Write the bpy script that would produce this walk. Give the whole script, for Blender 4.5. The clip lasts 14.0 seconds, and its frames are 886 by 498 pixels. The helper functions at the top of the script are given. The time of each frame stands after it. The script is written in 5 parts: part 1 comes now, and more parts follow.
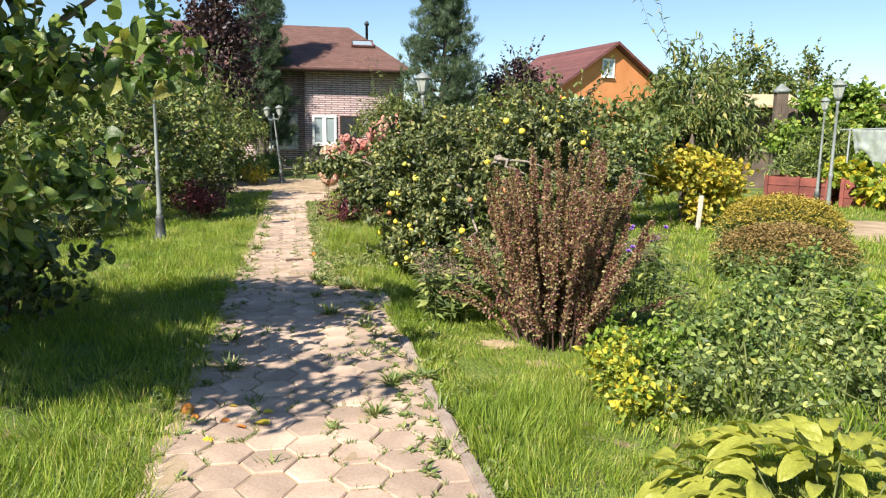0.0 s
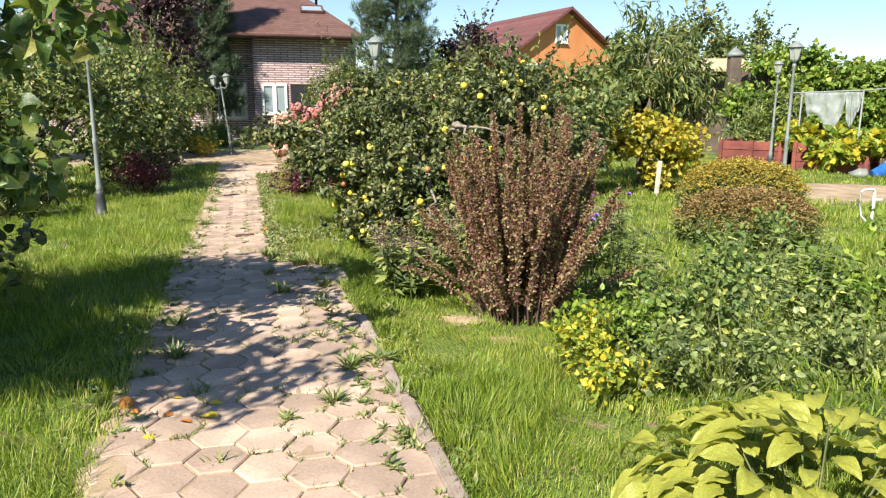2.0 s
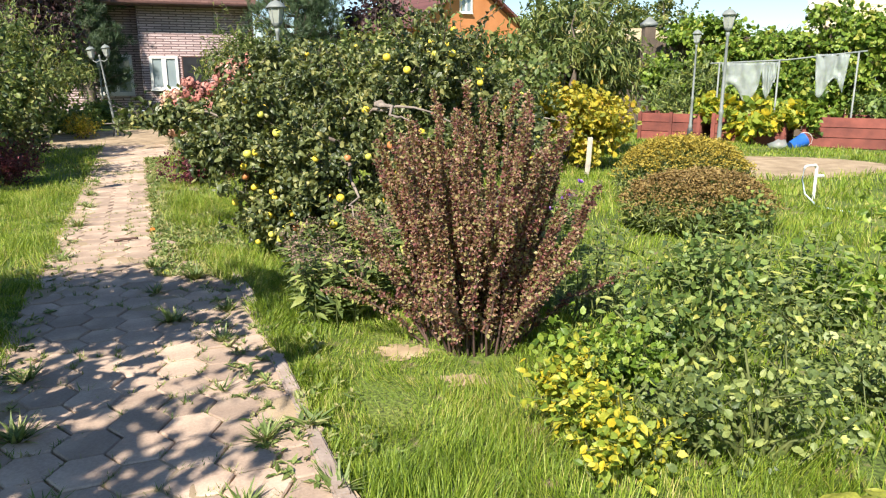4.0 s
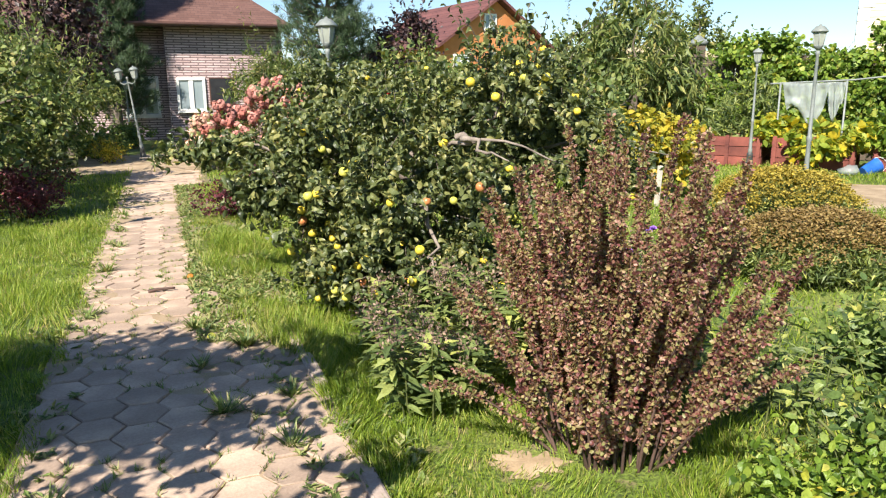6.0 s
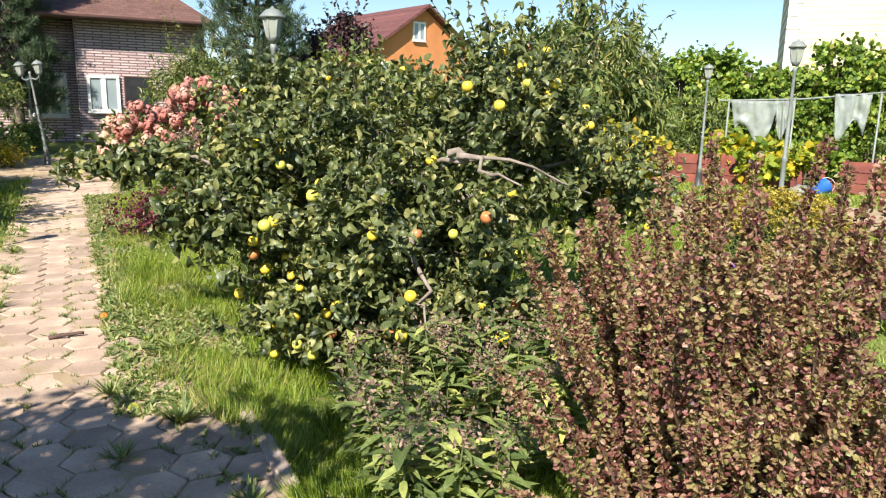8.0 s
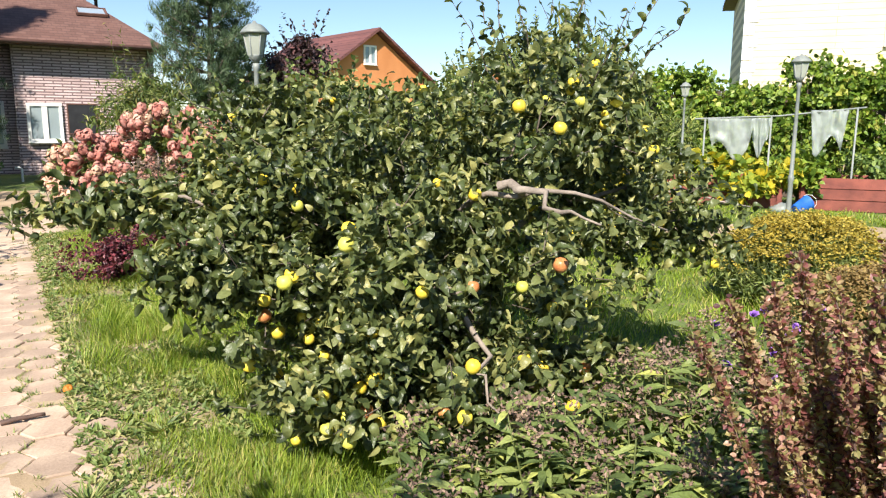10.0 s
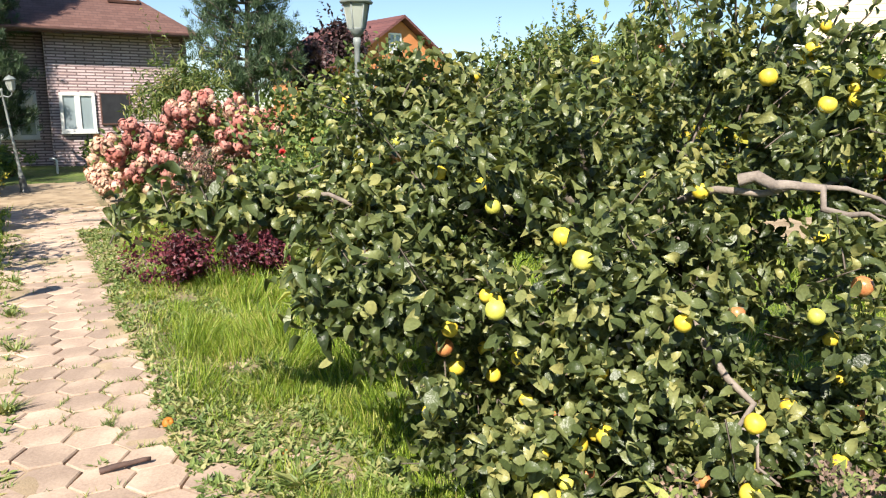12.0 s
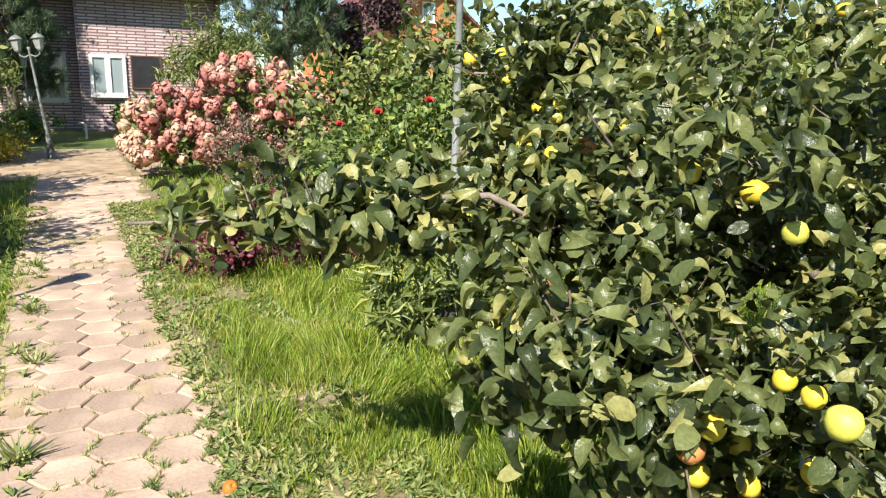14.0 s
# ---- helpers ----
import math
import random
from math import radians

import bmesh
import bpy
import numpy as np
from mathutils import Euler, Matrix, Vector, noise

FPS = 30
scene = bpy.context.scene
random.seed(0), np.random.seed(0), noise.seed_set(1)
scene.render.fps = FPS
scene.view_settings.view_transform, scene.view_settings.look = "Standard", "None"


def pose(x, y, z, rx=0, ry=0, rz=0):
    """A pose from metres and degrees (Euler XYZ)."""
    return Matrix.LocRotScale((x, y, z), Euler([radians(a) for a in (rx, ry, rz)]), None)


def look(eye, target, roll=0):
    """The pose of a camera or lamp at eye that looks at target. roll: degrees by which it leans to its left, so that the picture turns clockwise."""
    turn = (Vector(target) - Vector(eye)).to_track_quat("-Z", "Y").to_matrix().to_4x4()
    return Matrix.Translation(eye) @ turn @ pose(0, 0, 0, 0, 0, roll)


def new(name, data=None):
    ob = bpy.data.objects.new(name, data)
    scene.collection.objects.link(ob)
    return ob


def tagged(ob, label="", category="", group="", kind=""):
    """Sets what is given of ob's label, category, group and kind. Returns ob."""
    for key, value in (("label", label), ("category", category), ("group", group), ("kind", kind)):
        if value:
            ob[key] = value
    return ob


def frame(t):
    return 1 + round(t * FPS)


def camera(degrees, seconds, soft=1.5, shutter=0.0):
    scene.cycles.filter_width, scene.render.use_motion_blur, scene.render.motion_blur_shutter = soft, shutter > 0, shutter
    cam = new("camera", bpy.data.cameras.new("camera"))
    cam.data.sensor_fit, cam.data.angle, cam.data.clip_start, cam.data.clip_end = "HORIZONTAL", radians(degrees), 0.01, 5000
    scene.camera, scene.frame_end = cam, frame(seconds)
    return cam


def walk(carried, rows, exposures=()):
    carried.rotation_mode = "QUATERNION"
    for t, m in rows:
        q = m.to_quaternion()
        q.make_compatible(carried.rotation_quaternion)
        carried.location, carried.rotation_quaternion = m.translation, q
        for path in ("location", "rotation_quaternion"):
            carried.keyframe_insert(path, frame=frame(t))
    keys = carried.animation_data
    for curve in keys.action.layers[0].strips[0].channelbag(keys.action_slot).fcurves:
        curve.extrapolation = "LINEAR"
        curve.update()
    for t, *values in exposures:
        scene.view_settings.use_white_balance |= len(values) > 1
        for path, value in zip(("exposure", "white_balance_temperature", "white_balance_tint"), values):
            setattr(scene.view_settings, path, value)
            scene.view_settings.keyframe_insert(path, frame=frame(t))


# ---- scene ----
cam = camera(63.2, 14.0, soft=1.2)
PATH = [
    (0, (2.01, -1.065, 1.579), (1.802, 0.899, 1.261), 0.8),
    (0.5, (2.054, -1.062, 1.573), (1.832, 0.9, 1.256), 0.6),
    (1, (2.067, -1.062, 1.564), (1.864, 0.9, 1.233), 0.4),
    (1.5, (2.069, -0.997, 1.548), (1.915, 0.964, 1.187), 0.2),
    (2, (1.971, -0.79, 1.556), (1.884, 1.168, 1.155), 0.2),
    (2.5, (1.917, -0.567, 1.553), (1.906, 1.384, 1.112), 0.2),
    (2.7, (1.955, -0.466, 1.551), (1.974, 1.481, 1.096), 0.2),
    (4.8, (1.646, 0.722, 1.616), (1.839, 2.655, 1.141), -0.4),
    (5, (1.622, 0.815, 1.623), (1.799, 2.752, 1.158), -0.3),
    (5.5, (1.52, 1.007, 1.619), (1.661, 2.952, 1.177), -0.3),
    (6, (1.339, 1.29, 1.638), (1.455, 3.241, 1.214), -0.4),
    (6.5, (1.301, 1.529, 1.605), (1.421, 3.481, 1.186), -0.3),
    (7, (1.301, 1.812, 1.627), (1.447, 3.76, 1.2), 0.3),
    (7.5, (1.186, 2.057, 1.602), (1.448, 3.991, 1.165), 1.6),
    (8, (1.019, 2.317, 1.62), (1.349, 4.249, 1.22), 1.3),
    (8.5, (0.972, 2.608, 1.611), (1.282, 4.553, 1.264), 0.7),
    (8.7, (0.948, 2.725, 1.625), (1.253, 4.673, 1.291), 0.7),
    (10.8, (0.457, 3.386, 1.599), (0.995, 5.279, 1.243), 0.2),
    (11, (0.398, 3.49, 1.59), (0.926, 5.384, 1.224), 0.2),
    (11.5, (0.179, 3.781, 1.594), (0.662, 5.685, 1.218), 0.1),
    (12, (0.088, 4.035, 1.573), (0.503, 5.957, 1.206), 0.0),
    (12.5, (0.096, 4.313, 1.589), (0.451, 6.247, 1.225), 0.2),
    (13, (-0.033, 4.607, 1.557), (0.301, 6.541, 1.172), 0.6),
    (13.5, (-0.17, 4.849, 1.56), (0.164, 6.777, 1.145), 0.9),
    (14, (-0.225, 5.109, 1.54), (0.129, 7.028, 1.101), 1.4),
]
walk(cam, [(t, look(eye, target, roll)) for t, eye, target, roll in PATH])

# ---- world, sun ----
SUN_AZ, SUN_EL = radians(64.0), radians(43.0)      # heading of the light on the ground, from +x; height of the sun
SUN_DIR = Vector((math.cos(SUN_AZ) * math.cos(SUN_EL), math.sin(SUN_AZ) * math.cos(SUN_EL), -math.sin(SUN_EL)))
world = bpy.data.worlds.new("world")
scene.world = world
world.use_nodes = True
wn = world.node_tree
wn.nodes.clear()
sky = wn.nodes.new("ShaderNodeTexSky")
sky.sky_type = "NISHITA"
sky.sun_disc = False
sky.sun_elevation = SUN_EL
sky.sun_rotation = math.atan2(-SUN_DIR.x, -SUN_DIR.y)
sky.air_density, sky.dust_density, sky.ozone_density = 1.0, 0.1, 4.0
bg = wn.nodes.new("ShaderNodeBackground")
bg.inputs["Strength"].default_value = 0.078
wo = wn.nodes.new("ShaderNodeOutputWorld")
wn.links.new(sky.outputs[0], bg.inputs["Color"])
wn.links.new(bg.outputs[0], wo.inputs["Surface"])
sun_data = bpy.data.lights.new("sun", "SUN")
sun_data.energy, sun_data.angle, sun_data.color = 5.0, radians(0.53), (1.0, 0.93, 0.82)
sun = new("sun", sun_data)
sun.matrix_world = look(-SUN_DIR * 60, (0, 0, 0))
scene.view_settings.exposure = 1.0

# ---- materials ----


def material(name):
    m = bpy.data.materials.new(name)
    m.use_nodes = True
    n = m.node_tree.nodes
    return m, n, m.node_tree.links, n["Principled BSDF"], n["Material Output"]


def ramp(n, stops):
    r = n.new("ShaderNodeValToRGB")
    e = r.color_ramp.elements
    while len(e) < len(stops):
        e.new(0.5)
    for k, (p, c) in enumerate(stops):
        e[k].position, e[k].color = p, (*c, 1)
    return r


def leaf_material(name, stops, gloss=0.45, through_light=0.35, patch=0.35, patch_scale=3.0):
    """Leaves: every leaf its own tint, drifting patches over the plant, light let through."""
    m, n, l, b, out = material(name)
    geo = n.new("ShaderNodeNewGeometry")
    r = ramp(n, stops)
    tc = n.new("ShaderNodeTexCoord")
    no = n.new("ShaderNodeTexNoise")
    no.inputs["Scale"].default_value = patch_scale
    l.new(tc.outputs["Object"], no.inputs["Vector"])
    mix = n.new("ShaderNodeMath")
    mix.operation = "MULTIPLY_ADD"
    sub = n.new("ShaderNodeMath")
    sub.operation = "MULTIPLY_ADD"
    sub.inputs[1].default_value, sub.inputs[2].default_value = patch * 2, -patch
    l.new(no.outputs["Fac"], sub.inputs[0])
    mix.inputs[1].default_value = 1.0
    l.new(geo.outputs["Random Per Island"], mix.inputs[0])
    l.new(sub.outputs[0], mix.inputs[2])
    l.new(mix.outputs[0], r.inputs["Fac"])
    fine = n.new("ShaderNodeTexNoise")
    fine.inputs["Scale"].default_value = 90
    l.new(tc.outputs["Object"], fine.inputs["Vector"])
    hsv = n.new("ShaderNodeHueSaturation")
    val = n.new("ShaderNodeMapRange")
    val.inputs["To Min"].default_value, val.inputs["To Max"].default_value = 0.6, 1.4
    l.new(fine.outputs["Fac"], val.inputs["Value"])
    bp = n.new("ShaderNodeBump")
    bp.inputs["Strength"].default_value, bp.inputs["Distance"].default_value = 0.5, 0.006
    l.new(fine.outputs["Fac"], bp.inputs["Height"])
    l.new(bp.outputs[0], b.inputs["Normal"])
    l.new(val.outputs[0], hsv.inputs["Value"])
    l.new(r.outputs["Color"], hsv.inputs["Color"])
    l.new(hsv.outputs["Color"], b.inputs["Base Color"])
    b.inputs["Roughness"].default_value = gloss
    t = n.new("ShaderNodeBsdfTranslucent")
    warm = n.new("ShaderNodeMix")
    warm.data_type, warm.blend_type = "RGBA", "MULTIPLY"
    warm.inputs[0].default_value = 1.0
    warm.inputs["B"].default_value = (1.0, 1.0, 0.45, 1)
    l.new(hsv.outputs["Color"], warm.inputs["A"])
    l.new(warm.outputs["Result"], t.inputs["Color"])
    s = n.new("ShaderNodeMixShader")
    s.inputs[0].default_value = through_light
    l.new(b.outputs[0], s.inputs[1])
    l.new(t.outputs[0], s.inputs[2])
    l.new(s.outputs[0], out.inputs["Surface"])
    return m


def surface(name, dark, light, scale=4.0, fine=60.0, rough=0.8, bump=0.3, metal=0.0, vary=0.0, spec=0.5):
    """A matt surface with stains at a large scale, grain at a small one and a tint for each piece."""
    m, n, l, b, out = material(name)
    tc = n.new("ShaderNodeTexCoord")
    a, f = n.new("ShaderNodeTexNoise"), n.new("ShaderNodeTexNoise")
    a.inputs["Scale"].default_value, f.inputs["Scale"].default_value = scale, fine
    a.inputs["Detail"].default_value, f.inputs["Detail"].default_value = 6, 4
    for x in (a, f):
        l.new(tc.outputs["Object"], x.inputs["Vector"])
    add = n.new("ShaderNodeMath")
    add.operation = "MULTIPLY_ADD"
    add.inputs[1].default_value = 0.45
    l.new(f.outputs["Fac"], add.inputs[0])
    half = n.new("ShaderNodeMath")
    half.operation = "MULTIPLY_ADD"
    half.inputs[1].default_value, half.inputs[2].default_value = 1.1, -0.27
    l.new(a.outputs["Fac"], half.inputs[0])
    l.new(half.outputs[0], add.inputs[2])
    r = ramp(n, [(0.25, dark), (0.8, light)])
    l.new(add.outputs[0], r.inputs["Fac"])
    colour = r.outputs["Color"]
    if vary:
        oi = n.new("ShaderNodeObjectInfo")
        hsv = n.new("ShaderNodeHueSaturation")
        mr = n.new("ShaderNodeMapRange")
        mr.inputs["To Min"].default_value, mr.inputs["To Max"].default_value = 1 - vary, 1 + vary
        l.new(oi.outputs["Random"], mr.inputs["Value"])
        l.new(mr.outputs[0], hsv.inputs["Value"])
        l.new(colour, hsv.inputs["Color"])
        colour = hsv.outputs["Color"]
    l.new(colour, b.inputs["Base Color"])
    b.inputs["Roughness"].default_value, b.inputs["Metallic"].default_value = rough, metal
    b.inputs["Specular IOR Level"].default_value = spec
    bm_ = n.new("ShaderNodeBump")
    bm_.inputs["Strength"].default_value, bm_.inputs["Distance"].default_value = bump, 0.01
    l.new(add.outputs[0], bm_.inputs["Height"])
    l.new(bm_.outputs[0], b.inputs["Normal"])
    return m


def coursed(name, c1, c2, joint, width, height, gap, rough=0.85, bump=0.5):
    """Courses on an upright wall or a slope: reads along local x and local y."""
    m, n, l, b, out = material(name)
    tc = n.new("ShaderNodeTexCoord")
    sep, com = n.new("ShaderNodeSeparateXYZ"), n.new("ShaderNodeCombineXYZ")
    l.new(tc.outputs["Object"], sep.inputs[0])
    add = n.new("ShaderNodeMath")
    add.operation = "ADD"
    l.new(sep.outputs["Z"], add.inputs[0])
    l.new(sep.outputs["X"], com.inputs["X"])
    l.new(add.outputs[0], com.inputs["Y"])
    br = n.new("ShaderNodeTexBrick")
    br.inputs["Scale"].default_value = 1
    br.inputs["Brick Width"].default_value, br.inputs["Row Height"].default_value = width, height
    br.inputs["Mortar Size"].default_value = gap
    br.inputs["Color1"].default_value, br.inputs["Color2"].default_value = (*c1, 1), (*c2, 1)
    br.inputs["Mortar"].default_value = (*joint, 1)
    l.new(com.outputs[0], br.inputs["Vector"])
    no = n.new("ShaderNodeTexNoise")
    no.inputs["Scale"].default_value, no.inputs["Detail"].default_value = 1.3, 8
    l.new(tc.outputs["Object"], no.inputs["Vector"])
    mr = n.new("ShaderNodeMapRange")
    mr.inputs["To Min"].default_value, mr.inputs["To Max"].default_value = 0.7, 1.3
    l.new(no.outputs["Fac"], mr.inputs["Value"])
    hsv = n.new("ShaderNodeHueSaturation")
    l.new(mr.outputs[0], hsv.inputs["Value"])
    l.new(br.outputs["Color"], hsv.inputs["Color"])
    l.new(hsv.outputs["Color"], b.inputs["Base Color"])
    b.inputs["Roughness"].default_value = rough
    bp = n.new("ShaderNodeBump")
    bp.invert = True
    bp.inputs["Strength"].default_value, bp.inputs["Distance"].default_value = bump, 0.01
    l.new(br.outputs["Fac"], bp.inputs["Height"])
    l.new(bp.outputs[0], b.inputs["Normal"])
    return m


def ground_material():
    """Lawn soil: short turf, dry spots and bare earth, at two scales."""
    m, n, l, b, out = material("lawn_turf")
    tc = n.new("ShaderNodeTexCoord")
    a, f, g = (n.new("ShaderNodeTexNoise") for _ in range(3))
    for x, s in ((a, 0.7), (f, 45.0), (g, 6.0)):
        x.inputs["Scale"].default_value, x.inputs["Detail"].default_value = s, 8
        l.new(tc.outputs["Object"], x.inputs["Vector"])
    r1 = ramp(n, [(0.3, (0.05, 0.085, 0.015)), (0.55, (0.13, 0.19, 0.03)), (0.75, (0.24, 0.27, 0.07))])
    r2 = ramp(n, [(0.3, (0.35, 0.35, 0.35)), (0.7, (1.5, 1.45, 1.3))])
    l.new(a.outputs["Fac"], r1.inputs["Fac"])
    l.new(f.outputs["Fac"], r2.inputs["Fac"])
    mul = n.new("ShaderNodeMix")
    mul.data_type, mul.blend_type = "RGBA", "MULTIPLY"
    mul.inputs[0].default_value = 1
    l.new(r1.outputs["Color"], mul.inputs["A"])
    l.new(r2.outputs["Color"], mul.inputs["B"])
    bare = ramp(n, [(0.58, (0, 0, 0)), (0.7, (1, 1, 1))])
    l.new(g.outputs["Fac"], bare.inputs["Fac"])
    mx = n.new("ShaderNodeMix")
    mx.data_type = "RGBA"
    l.new(bare.outputs["Color"], mx.inputs[0])
    l.new(mul.outputs["Result"], mx.inputs["A"])
    mx.inputs["B"].default_value = (0.27, 0.2, 0.12, 1)
    l.new(mx.outputs["Result"], b.inputs["Base Color"])
    b.inputs["Roughness"].default_value = 0.95
    bp = n.new("ShaderNodeBump")
    bp.inputs["Strength"].default_value, bp.inputs["Distance"].default_value = 0.8, 0.03
    l.new(f.outputs["Fac"], bp.inputs["Height"])
    l.new(bp.outputs[0], b.inputs["Normal"])
    return m


def glass_material(name, tint, rough=0.03, alpha=1.0):
    m, n, l, b, out = material(name)
    b.inputs["Base Color"].default_value = (*tint, 1)
    b.inputs["Roughness"].default_value = rough
    b.inputs["Specular IOR Level"].default_value = 0.9
    if alpha < 1:
        b.inputs["Alpha"].default_value = alpha
    return m


def frosted(name, tint, through_light=0.6, clear=0.0):
    m, n, l, b, out = material(name)
    tc = n.new("ShaderNodeTexCoord")
    no = n.new("ShaderNodeTexNoise")
    no.inputs["Scale"].default_value, no.inputs["Detail"].default_value = 7, 6
    l.new(tc.outputs["Object"], no.inputs["Vector"])
    r = ramp(n, [(0.3, tuple(0.75 * c for c in tint)), (0.7, tint)])
    l.new(no.outputs["Fac"], r.inputs["Fac"])
    l.new(r.outputs["Color"], b.inputs["Base Color"])
    b.inputs["Roughness"].default_value = 0.25
    t = n.new("ShaderNodeBsdfTranslucent")
    l.new(r.outputs["Color"], t.inputs["Color"])
    s = n.new("ShaderNodeMixShader")
    s.inputs[0].default_value = through_light
    l.new(b.outputs[0], s.inputs[1])
    l.new(t.outputs[0], s.inputs[2])
    last = s
    if clear:
        tr = n.new("ShaderNodeBsdfTransparent")
        last = n.new("ShaderNodeMixShader")
        last.inputs[0].default_value = clear
        l.new(s.outputs[0], last.inputs[1])
        l.new(tr.outputs[0], last.inputs[2])
    l.new(last.outputs[0], out.inputs["Surface"])
    return m


M_GROUND = ground_material()
M_GRASS = leaf_material("grass_blade", [(0.0, (0.1, 0.17, 0.015)), (0.45, (0.23, 0.34, 0.03)), (0.8, (0.37, 0.44, 0.06)), (1.0, (0.54, 0.47, 0.17))], 0.5, 0.4, 0.5, 1.3)
M_WEED = leaf_material("weed_leaf", [(0.0, (0.09, 0.14, 0.035)), (0.5, (0.2, 0.27, 0.07)), (1.0, (0.44, 0.4, 0.18))], 0.55, 0.3, 0.4, 5)
M_APPLE_LEAF = leaf_material("apple_leaf", [(0.0, (0.038, 0.055, 0.02)), (0.4, (0.1, 0.13, 0.045)), (0.8, (0.21, 0.235, 0.085)), (1.0, (0.4, 0.38, 0.14))], 0.38, 0.33, 0.3)
M_PEAR_LEAF = leaf_material("orchard_leaf", [(0.0, (0.035, 0.07, 0.015)), (0.5, (0.09, 0.155, 0.03)), (0.85, (0.22, 0.29, 0.07)), (1.0, (0.34, 0.33, 0.1))], 0.4, 0.35)
M_TREE_LEAF = leaf_material("tree_leaf", [(0.0, (0.045, 0.08, 0.02)), (0.45, (0.13, 0.18, 0.045)), (0.85, (0.27, 0.31, 0.095)), (1.0, (0.4, 0.36, 0.12))], 0.5, 0.3, 0.35, 1.5)
M_VINE_LEAF = leaf_material("vine_leaf", [(0.0, (0.06, 0.115, 0.015)), (0.5, (0.16, 0.26, 0.03)), (0.9, (0.33, 0.42, 0.065)), (1.0, (0.45, 0.44, 0.09))], 0.45, 0.35, 0.4, 1.6)
M_SPIREA = leaf_material("spirea_leaf", [(0.0, (0.12, 0.2, 0.03)), (0.45, (0.33, 0.4, 0.05)), (0.8, (0.6, 0.52, 0.06)), (1.0, (0.8, 0.6, 0.04))], 0.5, 0.4, 0.25, 4)
M_YELLOW_LEAF = leaf_material("yellow_leaf", [(0.0, (0.16, 0.2, 0.03)), (0.4, (0.46, 0.42, 0.05)), (0.8, (0.64, 0.52, 0.06)), (1.0, (0.58, 0.36, 0.06))], 0.5, 0.4)
M_MAROON_LEAF = leaf_material("maroon_leaf", [(0.0, (0.04, 0.01, 0.018)), (0.5, (0.12, 0.025, 0.04)), (1.0, (0.26, 0.06, 0.075))], 0.45, 0.25)
M_DARK_PLUM = leaf_material("plum_leaf", [(0.0, (0.018, 0.011, 0.014)), (0.6, (0.055, 0.028, 0.032)), (1.0, (0.11, 0.055, 0.05))], 0.45, 0.2)
M_BARBERRY = leaf_material("barberry_leaf", [(0.0, (0.09, 0.038, 0.038)), (0.25, (0.27, 0.095, 0.09)), (0.5, (0.36, 0.23, 0.145)), (0.7, (0.3, 0.3, 0.115)), (0.88, (0.42, 0.34, 0.14)), (1.0, (0.52, 0.29, 0.23))], 0.42, 0.4, 0.45, 5.0)
M_NEEDLE = leaf_material("pine_needle", [(0.0, (0.025, 0.05, 0.022)), (0.6, (0.06, 0.105, 0.045)), (1.0, (0.12, 0.17, 0.075))], 0.55, 0.15)
M_HOSTA = leaf_material("hosta_leaf", [(0.0, (0.27, 0.33, 0.05)), (0.5, (0.48, 0.46, 0.08)), (1.0, (0.68, 0.54, 0.13))], 0.42, 0.4, 0.3, 2)
M_PERENNIAL = leaf_material("perennial_leaf", [(0.0, (0.08, 0.12, 0.04)), (0.5, (0.2, 0.26, 0.08)), (0.85, (0.34, 0.39, 0.13)), (1.0, (0.5, 0.52, 0.14))], 0.45, 0.35)
M_SHRUB = leaf_material("shrub_leaf", [(0.0, (0.06, 0.11, 0.03)), (0.5, (0.16, 0.24, 0.06)), (0.85, (0.28, 0.36, 0.09)), (1.0, (0.45, 0.44, 0.1))], 0.45, 0.35)
M_MOUND = leaf_material("golden_flower", [(0.0, (0.2, 0.18, 0.03)), (0.5, (0.42, 0.32, 0.05)), (1.0, (0.58, 0.44, 0.07))], 0.6, 0.25, 0.3, 2)
M_RUST = leaf_material("rust_flower", [(0.0, (0.14, 0.09, 0.03)), (0.5, (0.29, 0.19, 0.065)), (1.0, (0.4, 0.29, 0.1))], 0.6, 0.25, 0.3, 3)
M_DRY = leaf_material("dry_flower_head", [(0.0, (0.1, 0.065, 0.05)), (0.6, (0.24, 0.16, 0.12)), (1.0, (0.4, 0.28, 0.2))], 0.7, 0.15)
M_CREAM = surface("cream_bloom", (0.48, 0.28, 0.18), (0.74, 0.5, 0.37), 22, 60, 0.85, 0.5, vary=0.18)
M_PINK = surface("pink_bloom", (0.4, 0.14, 0.115), (0.62, 0.31, 0.25), 22, 60, 0.85, 0.5, vary=0.25)
M_RED_BLOOM = surface("red_bloom", (0.32, 0.09, 0.075), (0.56, 0.23, 0.17), 22, 60, 0.85, 0.5, vary=0.25)
M_RUST_LEAF = leaf_material("rusty_leaf", [(0.0, (0.12, 0.035, 0.03)), (0.6, (0.26, 0.08, 0.05)), (1.0, (0.3, 0.2, 0.07))], 0.6, 0.3)
M_BARK = surface("grey_bark", (0.06, 0.045, 0.035), (0.22, 0.18, 0.14), 9, 80, 0.9, 0.8)
M_PALE_BARK = surface("pale_limb_bark", (0.14, 0.11, 0.09), (0.36, 0.3, 0.25), 9, 80, 0.85, 0.6)
M_STEM = surface("green_stem", (0.06, 0.08, 0.02), (0.15, 0.17, 0.05), 9, 80, 0.7, 0.2)
M_TWIG = surface("brown_twig", (0.05, 0.03, 0.025), (0.15, 0.09, 0.07), 9, 80, 0.8, 0.3)
